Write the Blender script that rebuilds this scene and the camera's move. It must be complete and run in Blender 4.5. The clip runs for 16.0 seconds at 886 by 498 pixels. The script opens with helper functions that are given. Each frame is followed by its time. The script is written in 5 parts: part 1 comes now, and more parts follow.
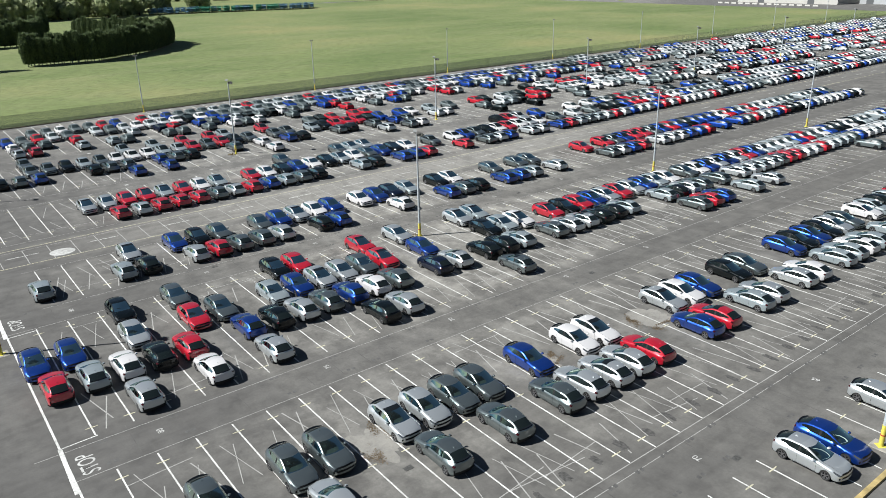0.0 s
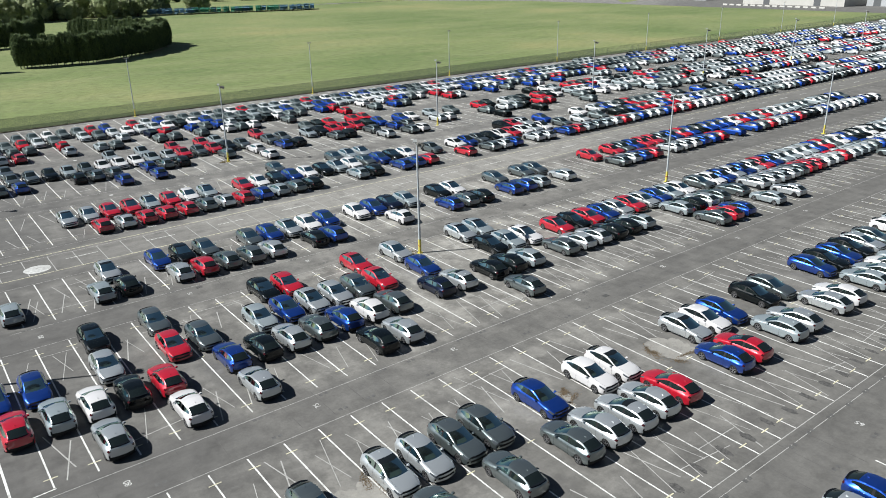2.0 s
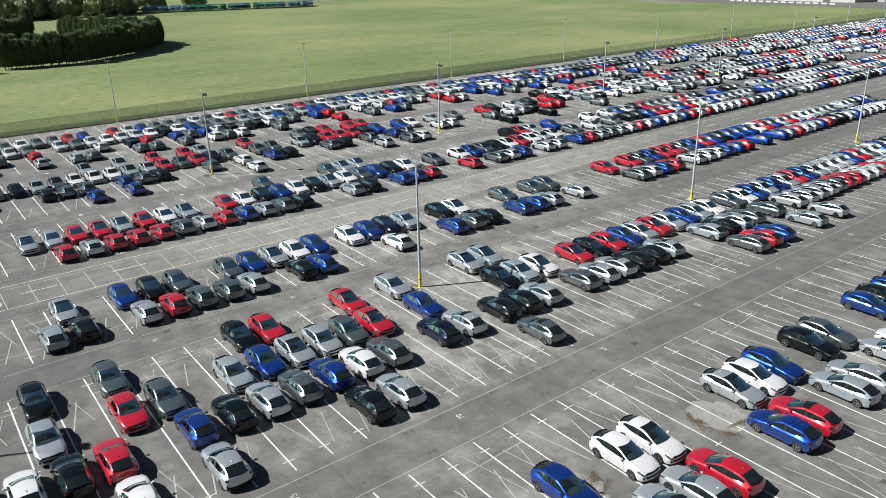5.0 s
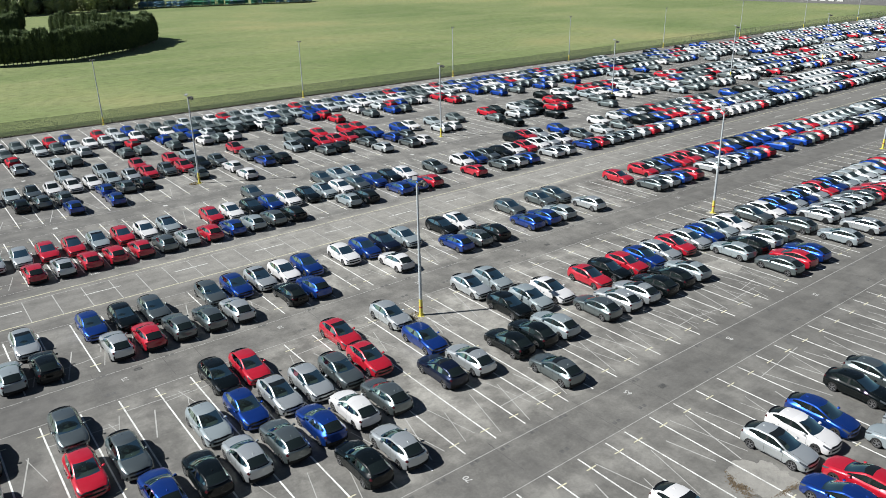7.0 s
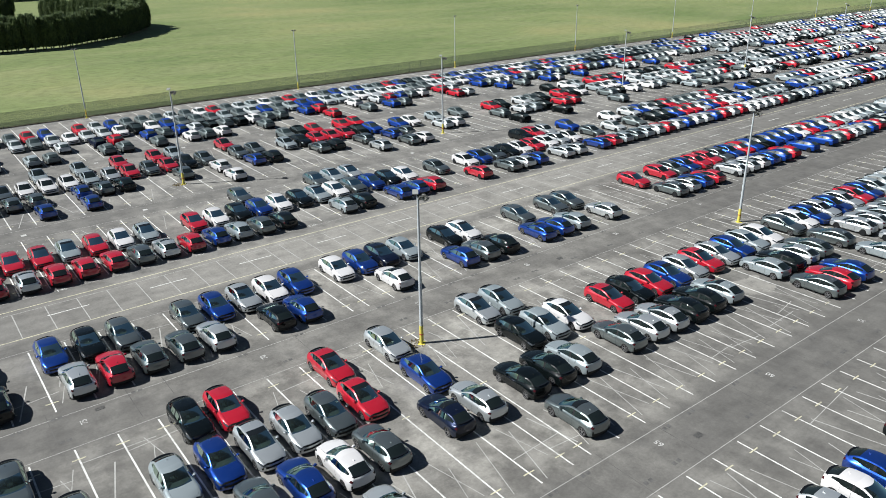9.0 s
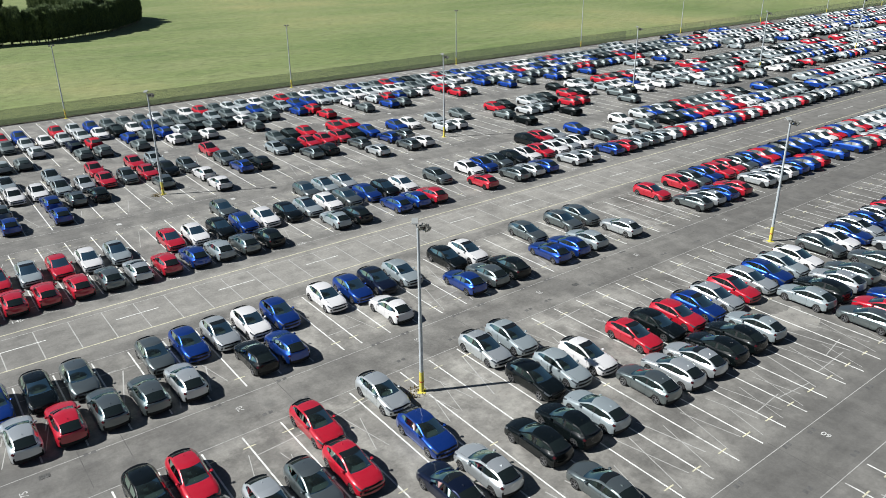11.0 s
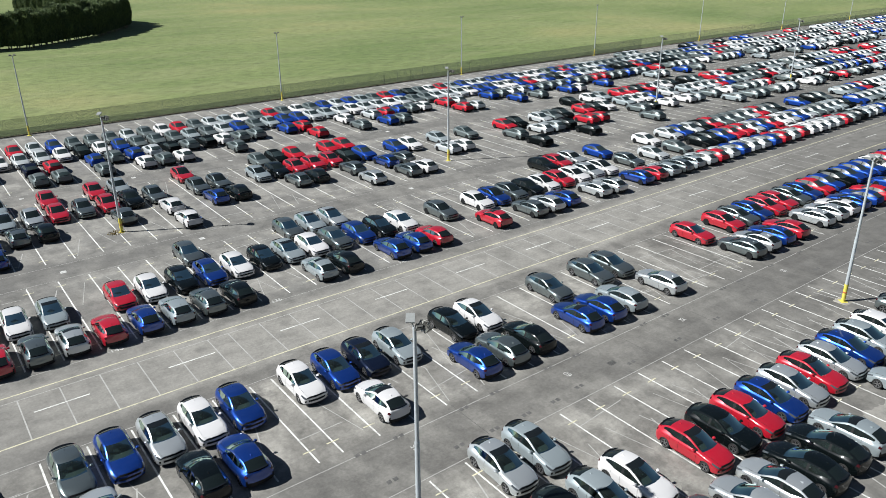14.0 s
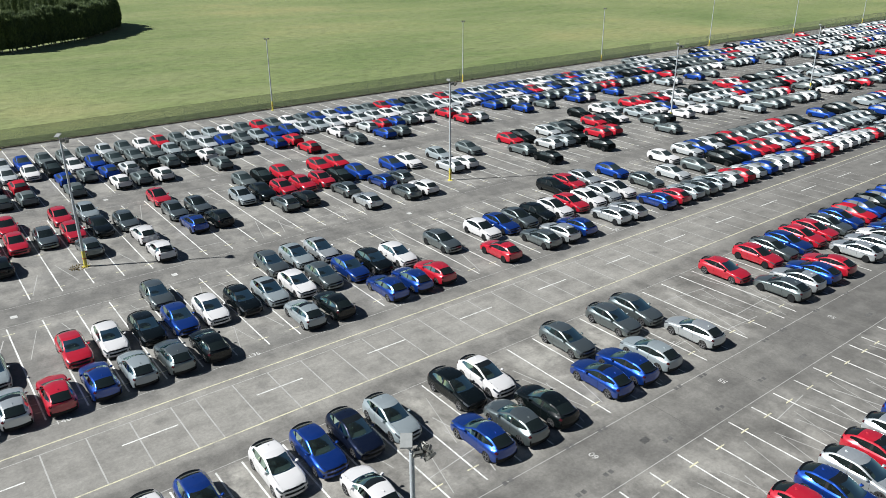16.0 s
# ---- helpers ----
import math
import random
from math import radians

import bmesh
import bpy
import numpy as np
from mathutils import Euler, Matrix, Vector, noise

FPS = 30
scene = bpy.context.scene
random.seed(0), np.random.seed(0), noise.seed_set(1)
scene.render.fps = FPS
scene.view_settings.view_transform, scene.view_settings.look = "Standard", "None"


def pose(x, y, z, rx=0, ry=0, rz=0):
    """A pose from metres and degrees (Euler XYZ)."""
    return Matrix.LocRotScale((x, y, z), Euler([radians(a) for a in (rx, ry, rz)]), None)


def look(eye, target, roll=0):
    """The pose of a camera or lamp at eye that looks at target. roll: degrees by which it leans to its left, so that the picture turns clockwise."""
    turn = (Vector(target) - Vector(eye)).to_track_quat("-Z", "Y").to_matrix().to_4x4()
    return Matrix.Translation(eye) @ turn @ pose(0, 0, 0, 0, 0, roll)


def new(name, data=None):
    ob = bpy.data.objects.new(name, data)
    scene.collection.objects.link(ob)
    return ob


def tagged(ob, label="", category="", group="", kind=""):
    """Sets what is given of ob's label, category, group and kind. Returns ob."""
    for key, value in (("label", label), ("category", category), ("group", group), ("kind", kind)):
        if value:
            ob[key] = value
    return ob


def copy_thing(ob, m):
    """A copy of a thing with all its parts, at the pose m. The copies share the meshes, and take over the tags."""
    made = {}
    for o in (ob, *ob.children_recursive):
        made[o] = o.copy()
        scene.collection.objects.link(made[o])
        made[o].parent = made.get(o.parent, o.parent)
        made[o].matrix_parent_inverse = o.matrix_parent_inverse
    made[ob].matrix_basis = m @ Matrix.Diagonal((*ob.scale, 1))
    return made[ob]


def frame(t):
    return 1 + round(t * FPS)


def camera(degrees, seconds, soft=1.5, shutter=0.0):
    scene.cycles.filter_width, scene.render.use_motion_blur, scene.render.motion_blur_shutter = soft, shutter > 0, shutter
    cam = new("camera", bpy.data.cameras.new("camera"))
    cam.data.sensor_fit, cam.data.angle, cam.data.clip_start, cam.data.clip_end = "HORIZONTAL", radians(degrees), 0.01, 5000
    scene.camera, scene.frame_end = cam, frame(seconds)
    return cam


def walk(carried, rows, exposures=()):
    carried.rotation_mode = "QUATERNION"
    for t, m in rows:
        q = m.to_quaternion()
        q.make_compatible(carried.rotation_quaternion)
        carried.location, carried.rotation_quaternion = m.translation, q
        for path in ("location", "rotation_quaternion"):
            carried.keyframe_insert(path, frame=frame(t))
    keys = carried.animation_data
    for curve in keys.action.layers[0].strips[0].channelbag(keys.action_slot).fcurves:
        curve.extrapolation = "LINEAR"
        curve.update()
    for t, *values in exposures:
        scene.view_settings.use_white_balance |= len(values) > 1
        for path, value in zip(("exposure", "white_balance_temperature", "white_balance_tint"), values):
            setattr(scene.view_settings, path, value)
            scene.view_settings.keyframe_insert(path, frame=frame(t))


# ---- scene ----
import itertools

cam = camera(60.8, 16.0, soft=0.92)
PATH = [
    (0, (-45.109, -61.881, 27.542), (-43.96, -60.407, 26.831), -1.2),
    (0.5, (-44.46, -60.631, 27.468), (-43.305, -59.161, 26.756), -1.0),
    (1, (-43.626, -59.746, 27.411), (-42.473, -58.273, 26.701), -1.1),
    (1.5, (-42.687, -58.695, 27.347), (-41.539, -57.22, 26.637), -1.1),
    (2, (-41.753, -57.502, 27.243), (-40.605, -56.025, 26.535), -1.1),
    (2.5, (-40.895, -56.161, 27.17), (-39.744, -54.687, 26.461), -1.0),
    (3, (-39.94, -54.927, 27.165), (-38.79, -53.452, 26.456), -1.0),
    (3.5, (-38.952, -53.72, 27.204), (-37.804, -52.244, 26.494), -1.0),
    (4, (-37.965, -52.507, 27.234), (-36.819, -51.03, 26.522), -1.1),
    (6.5, (-33.054, -45.807, 27.111), (-31.913, -44.334, 26.386), -1.2),
    (7, (-32.059, -44.432, 27.076), (-30.918, -42.959, 26.349), -1.1),
    (7.5, (-31.033, -43.074, 27.013), (-29.894, -41.601, 26.282), -1.1),
    (8, (-30.018, -41.67, 26.964), (-28.88, -40.199, 26.227), -1.0),
    (8.5, (-28.989, -40.243, 26.878), (-27.854, -38.776, 26.131), -0.9),
    (9, (-27.989, -38.729, 26.843), (-26.854, -37.266, 26.086), -0.8),
    (11.5, (-22.391, -30.995, 26.482), (-21.258, -29.54, 25.708), -0.6),
    (12, (-21.098, -29.276, 26.355), (-19.965, -27.82, 25.583), -0.5),
    (12.5, (-19.727, -27.608, 26.168), (-18.596, -26.149, 25.399), -0.5),
    (13, (-18.447, -25.941, 26.08), (-17.316, -24.481, 25.311), -0.5),
    (13.5, (-17.18, -24.257, 26.006), (-16.05, -22.796, 25.238), -0.4),
    (14, (-15.934, -22.584, 25.947), (-14.804, -21.122, 25.181), -0.4),
    (14.5, (-14.713, -20.788, 26.002), (-13.582, -19.328, 25.233), -0.3),
    (15, (-13.429, -19.092, 25.952), (-12.298, -17.632, 25.183), -0.4),
    (15.5, (-12.202, -17.448, 25.932), (-11.07, -15.989, 25.164), -0.4),
    (16, (-11.106, -15.986, 25.969), (-9.974, -14.526, 25.203), -0.3),
]
walk(cam, [(t, look(eye, target, roll)) for t, eye, target, roll in PATH])

# ---- world and sun ----
SUN_TURN, SUN_HEIGHT = 152.0, 43.5        # where the sun stands: degrees from +x, and above the ground
scene.view_settings.exposure = 0.74
world = bpy.data.worlds.new("sky")
scene.world = world
world.use_nodes = True
wt = world.node_tree
sky = wt.nodes.new("ShaderNodeTexSky")
sky.sky_type = "NISHITA"
sky.sun_disc = False
sky.air_density, sky.dust_density, sky.ozone_density = 1.0, 0.12, 2.0
sky.sun_elevation = radians(SUN_HEIGHT)
sky.sun_rotation = radians(90 - SUN_TURN)
wt.links.new(sky.outputs["Color"], wt.nodes["Background"].inputs["Color"])
wt.nodes["Background"].inputs["Strength"].default_value = 0.0255
sun_data = bpy.data.lights.new("sun", "SUN")
sun_data.energy, sun_data.angle, sun_data.color = 5.0, radians(0.55), (0.99, 1.0, 0.985)
sun = new("sun", sun_data)
sun_way = Vector((math.cos(radians(SUN_TURN)) * math.cos(radians(SUN_HEIGHT)), math.sin(radians(SUN_TURN)) * math.cos(radians(SUN_HEIGHT)), math.sin(radians(SUN_HEIGHT))))
sun.matrix_world = look(sun_way * 200, (0, 0, 0))


# ---- materials ----
class Nodes:
    """Short hand for building a node material."""

    def __init__(self, name):
        self.mat = bpy.data.materials.new(name)
        self.mat.use_nodes = True
        self.tree = self.mat.node_tree
        self.bsdf = self.tree.nodes["Principled BSDF"]

    def add(self, kind, **values):
        node = self.tree.nodes.new("ShaderNode" + kind)
        for key, value in values.items():
            node.inputs[key].default_value = value
        return node

    def link(self, a, b):
        self.tree.links.new(a, b)

    def noise(self, coords, scale, detail=3.0, rough=0.55):
        n = self.add("TexNoise", Scale=scale, Detail=detail, Roughness=rough)
        self.link(coords, n.inputs["Vector"])
        return n.outputs["Fac"]

    def ramp(self, fac, stops, kind="LINEAR"):
        r = self.add("ValToRGB")
        r.color_ramp.interpolation = kind
        e = r.color_ramp.elements
        while len(e) < len(stops):
            e.new(0.5)
        for el, (at, col) in zip(e, stops):
            el.position = at
            el.color = (*(col if isinstance(col, tuple) else (col, col, col)), 1)
        self.link(fac, r.inputs["Fac"])
        return r.outputs["Color"]

    def mix(self, fac, a, b, how="MIX"):
        m = self.tree.nodes.new("ShaderNodeMix")
        m.data_type, m.blend_type = "RGBA", how
        for socket, value in ((m.inputs[0], fac), (m.inputs[6], a), (m.inputs[7], b)):
            if hasattr(value, "is_linked"):
                self.link(value, socket)
            elif isinstance(value, tuple):
                socket.default_value = (*value, 1)
            else:
                socket.default_value = value
        return m.outputs[2]

    def math(self, op, a, b):
        m = self.tree.nodes.new("ShaderNodeMath")
        m.operation = op
        for socket, value in ((m.inputs[0], a), (m.inputs[1], b)):
            if hasattr(value, "is_linked"):
                self.link(value, socket)
            else:
                socket.default_value = value
        return m.outputs[0]

    def place(self):
        return self.add("NewGeometry").outputs["Position"]

    def bump(self, height, strength, distance=0.02):
        b = self.add("Bump", Strength=strength, Distance=distance)
        self.link(height, b.inputs["Height"])
        self.link(b.outputs["Normal"], self.bsdf.inputs["Normal"])

    def done(self, color=None, rough=0.6, metal=0.0, spec=0.5, coat=0.0):
        if color is not None:
            if hasattr(color, "is_linked"):
                self.link(color, self.bsdf.inputs["Base Color"])
            else:
                self.bsdf.inputs["Base Color"].default_value = (*color, 1)
        if hasattr(rough, "is_linked"):
            self.link(rough, self.bsdf.inputs["Roughness"])
        else:
            self.bsdf.inputs["Roughness"].default_value = rough
        self.bsdf.inputs["Metallic"].default_value = metal
        self.bsdf.inputs["Specular IOR Level"].default_value = spec
        self.bsdf.inputs["Coat Weight"].default_value = coat
        self.bsdf.inputs["Coat Roughness"].default_value = 0.045
        return self.mat


def asphalt():
    n = Nodes("asphalt")
    p = n.place()
    sep = n.add("SeparateXYZ")
    n.link(p, sep.inputs[0])
    # tarmac laid in lanes: dark aisles, paler bays, and a worn grey road
    edge = n.math("ADD", sep.outputs["Y"], n.math("MULTIPLY", n.math("SUBTRACT", n.noise(p, 0.35, 4), 0.5), 1.6))
    lane = n.math("MULTIPLY", n.math("ADD", edge, 60.0), 1 / 170.0)
    at = lambda y: (y + 60.0) / 170.0
    dark, bay, road = (0.129, 0.124, 0.115), (0.186, 0.178, 0.162), (0.240, 0.231, 0.211)
    stops, bays = [], []
    far_bay, far_dark = (0.172, 0.167, 0.156), (0.134, 0.130, 0.122)
    for y, col in ((-60, bay), (-44.2, dark), (-39.3, bay), (-20.8, dark), (-16.2, bay), (2.6, dark), (7.6, bay), (16.6, dark), (18.6, road),
                   (25.6, far_dark), (27.4, far_bay), (41.2, far_dark), (45.6, far_bay), (64.0, far_dark), (68.6, far_bay)):
        if stops:
            stops.append((at(y) - 0.002, stops[-1][1]))
            bays.append((at(y) - 0.004, bays[-1][1]))
        stops.append((max(0.0, at(y) + 0.002), col))
        bays.append((max(0.0, at(y) + 0.004), 1.0 if col == bay else 0.6 if col == far_bay else 0.3))
    base = n.ramp(lane, stops)
    in_bay = n.ramp(lane, bays)
    big = n.noise(p, 0.10, 5, 0.6)
    mid = n.noise(p, 0.55, 5, 0.65)
    fine = n.noise(p, 14.0, 3, 0.7)
    stretch = n.add("Mapping")
    n.link(p, stretch.inputs["Vector"])
    stretch.inputs["Scale"].default_value = (0.42, 0.24, 1)
    streak = n.noise(stretch.outputs["Vector"], 1.0, 4, 0.55)
    col = n.mix(n.ramp(big, [(0.38, 0.0), (0.66, 0.34)]), base, (0.212, 0.204, 0.187))
    pale = n.mix(1.0, n.ramp(streak, [(0.46, 0.0), (0.58, 0.85)]), in_bay, "MULTIPLY")
    col = n.mix(pale, col, (0.310, 0.298, 0.270))
    smudge = n.mix(1.0, n.ramp(mid, [(0.26, 0.65), (0.46, 0.0)]), in_bay, "MULTIPLY")
    col = n.mix(smudge, col, (0.092, 0.090, 0.086))
    damp = n.mix(1.0, n.ramp(n.noise(p, 0.22, 6, 0.68), [(0.50, 0.0), (0.60, 0.55)]), in_bay, "MULTIPLY")
    col = n.mix(damp, col, (0.098, 0.093, 0.086))
    warped = n.add("VectorMath")
    warped.operation = "ADD"
    wob = n.add("TexNoise", Scale=0.8, Detail=4.0)
    n.link(p, wob.inputs["Vector"])
    n.link(p, warped.inputs[0])
    n.link(wob.outputs["Color"], warped.inputs[1])
    warp_at = warped.outputs[0]
    # sharp-edged pale scabs, oil spots and grit
    scab = n.noise(p, 0.28, 8, 0.72)
    col = n.mix(n.mix(1.0, n.ramp(scab, [(0.56, 0.0), (0.62, 0.36)]), in_bay, "MULTIPLY"), col, (0.295, 0.286, 0.264))
    spot = n.add("TexVoronoi", Scale=0.42, Randomness=1.0)
    n.link(warp_at, spot.inputs["Vector"])
    col = n.mix(n.ramp(spot.outputs["Distance"], [(0.06, 0.36), (0.22, 0.0)]), col, (0.080, 0.079, 0.077))
    grit = n.noise(p, 5.0, 4, 0.75)
    col = n.mix(0.6, col, n.ramp(grit, [(0.28, 0.62), (0.55, 1.0), (0.75, 1.28)]), "MULTIPLY")
    west = n.math("MULTIPLY", n.math("ADD", n.math("ADD", sep.outputs["X"], 60.0), n.math("MULTIPLY", big, 30.0)), 1 / 100.0)
    col = n.mix(n.ramp(west, [(0.40, 0.85), (0.72, 0.0)]), col, (0.088, 0.085, 0.081))
    col = n.mix(0.35, col, n.ramp(fine, [(0.25, 0.62), (0.75, 1.0)]), "MULTIPLY")
    east = n.math("MULTIPLY", n.math("SUBTRACT", n.math("SUBTRACT", sep.outputs["X"], n.math("MULTIPLY", sep.outputs["Y"], 1.4)), n.math("MULTIPLY", big, 16.0)), 1 / 100.0)
    col = n.mix(n.ramp(east, [(0.02, 0.0), (0.34, 0.60)]), col, (0.090, 0.087, 0.082))
    crack = n.add("TexVoronoi", Scale=0.16)
    crack.feature = "DISTANCE_TO_EDGE"
    n.link(warp_at, crack.inputs["Vector"])
    col = n.mix(n.ramp(crack.outputs["Distance"], [(0.0, 0.14), (0.005, 0.0)]), col, (0.06, 0.058, 0.055))
    # blotches and streaks all over, a metre or two across
    blot = n.noise(warp_at, 0.75, 6, 0.66)
    col = n.mix(0.75, col, n.ramp(blot, [(0.30, 0.72), (0.48, 1.0), (0.68, 1.20)]), "MULTIPLY")
    run = n.add("Mapping")
    n.link(p, run.inputs["Vector"])
    run.inputs["Scale"].default_value = (0.10, 1.1, 1)
    col = n.mix(0.5, col, n.ramp(n.noise(run.outputs["Vector"], 1.0, 5, 0.6), [(0.32, 0.80), (0.66, 1.14)]), "MULTIPLY")
    n.bump(fine, 0.25, 0.01)
    return n.done(col, 0.85, spec=0.3)


def worn_paint(name, colour, wear):
    n = Nodes(name)
    p = n.place()
    worn = n.math("ADD", n.math("MULTIPLY", n.noise(p, 3.5, 5, 0.7), 0.6), n.math("MULTIPLY", n.noise(p, 0.4, 3), 0.4))
    col = n.mix(n.ramp(worn, [(wear - 0.08, 0.0), (wear + 0.14, 0.9)]), colour, (0.19, 0.185, 0.175))
    return n.done(col, 0.7, spec=0.3)


def plain(name, colour, rough=0.6, metal=0.0, vary=0.12, scale=6.0, spec=0.5):
    n = Nodes(name)
    co = n.add("TexCoord").outputs["Object"]
    shade = n.ramp(n.noise(co, scale, 4, 0.6), [(0.3, 1.0 - vary * 2), (0.7, 1.0)])
    col = n.mix(1.0, colour, shade, "MULTIPLY")
    return n.done(col, rough, metal, spec)


def paint(name, colour, metal, rough=0.33, coat=1.0):
    n = Nodes(name)
    co = n.add("TexCoord").outputs["Object"]
    info = n.add("ObjectInfo")
    dust_or_sheen = n.ramp(n.noise(co, 2.2, 4, 0.6), [(0.4, 0.0), (0.8, 0.05 * max(colour) ** 0.5)])
    col = n.mix(dust_or_sheen, colour, (0.30, 0.29, 0.27))
    col = n.mix(n.math("MULTIPLY", info.outputs["Random"], 0.10), col, (0.0, 0.0, 0.0))
    n.bsdf.inputs["Coat IOR"].default_value = 1.45 if max(colour) < 0.03 else 1.75
    return n.done(col, rough, metal, 0.05 if max(colour) < 0.03 else 0.25, coat=coat)


def window_glass(name, film, ior, tint):
    """Tinted car glass; its thin dusty film also paints in some of the sky's reflection."""
    n = Nodes(name)
    tree = n.tree
    tree.nodes.remove(n.bsdf)
    see = n.add("BsdfTransparent")
    see.inputs["Color"].default_value = (*tint, 1)
    # green-grey film: lifts the glass as reflected sky would
    dust_or_sheen = n.add("BsdfDiffuse")
    dust_or_sheen.inputs["Color"].default_value = (0.42, 0.56, 0.52, 1)
    body = n.add("MixShader")
    co = n.add("TexCoord").outputs["Object"]
    n.link(n.ramp(n.noise(co, 2.5, 3), [(0.3, film * 0.6), (0.7, film * 1.4)]), body.inputs[0])
    n.link(see.outputs[0], body.inputs[1])
    n.link(dust_or_sheen.outputs[0], body.inputs[2])
    gloss = n.add("BsdfGlossy", Roughness=0.012)
    gloss.inputs["Color"].default_value = (0.62, 0.80, 0.70, 1)
    fres = n.add("Fresnel", IOR=ior)
    mix = n.add("MixShader")
    n.link(fres.outputs[0], mix.inputs[0])
    n.link(body.outputs[0], mix.inputs[1])
    n.link(gloss.outputs[0], mix.inputs[2])
    n.link(mix.outputs[0], tree.nodes["Material Output"].inputs["Surface"])
    return n.mat


def grass():
    n = Nodes("meadow_grass")
    p = n.place()
    m = n.add("Mapping")
    n.link(p, m.inputs["Vector"])
    m.inputs["Rotation"].default_value = (0, 0, 0.35)
    m.inputs["Scale"].default_value = (0.03, 0.10, 1)
    swath = n.noise(m.outputs["Vector"], 1.0, 5, 0.6)
    big = n.noise(p, 0.012, 4, 0.6)
    fine = n.noise(p, 1.6, 5, 0.7)
    t = n.add("Mapping")
    n.link(p, t.inputs["Vector"])
    t.inputs["Rotation"].default_value = (0, 0, -0.25)
    t.inputs["Scale"].default_value = (0.42, 0.48, 1)
    tuft = n.noise(t.outputs["Vector"], 1.0, 7, 0.72)
    col = n.ramp(big, [(0.38, (0.122, 0.166, 0.055)), (0.53, (0.172, 0.208, 0.078)), (0.66, (0.240, 0.240, 0.100))])
    col = n.mix(n.ramp(swath, [(0.42, 0.0), (0.66, 0.40)]), col, (0.225, 0.235, 0.115))
    col = n.mix(0.85, col, n.ramp(tuft, [(0.30, 0.50), (0.46, 0.90), (0.66, 1.22)]), "MULTIPLY")
    col = n.mix(0.5, col, n.ramp(fine, [(0.28, 0.62), (0.70, 1.0)]), "MULTIPLY")
    n.bump(tuft, 0.7, 0.5)
    n.bsdf.inputs["Sheen Weight"].default_value = 0.12
    n.bsdf.inputs["Sheen Roughness"].default_value = 0.4
    n.bsdf.inputs["Sheen Tint"].default_value = (0.85, 0.9, 0.7, 1)
    return n.done(col, 0.9, spec=0.15)


def leaves(name, a, b, thinness=0.45):
    n = Nodes(name)
    g = n.add("NewGeometry")
    col = n.ramp(g.outputs["Random Per Island"], [(0.0, a), (1.0, b)])
    n.done(col, 0.7, spec=0.25)
    thin = n.add("BsdfTranslucent")
    n.link(col, thin.inputs["Color"])
    both = n.add("MixShader", Fac=thinness)
    n.link(n.bsdf.outputs[0], both.inputs[1])
    n.link(thin.outputs[0], both.inputs[2])
    n.link(both.outputs[0], n.tree.nodes["Material Output"].inputs["Surface"])
    return n.mat


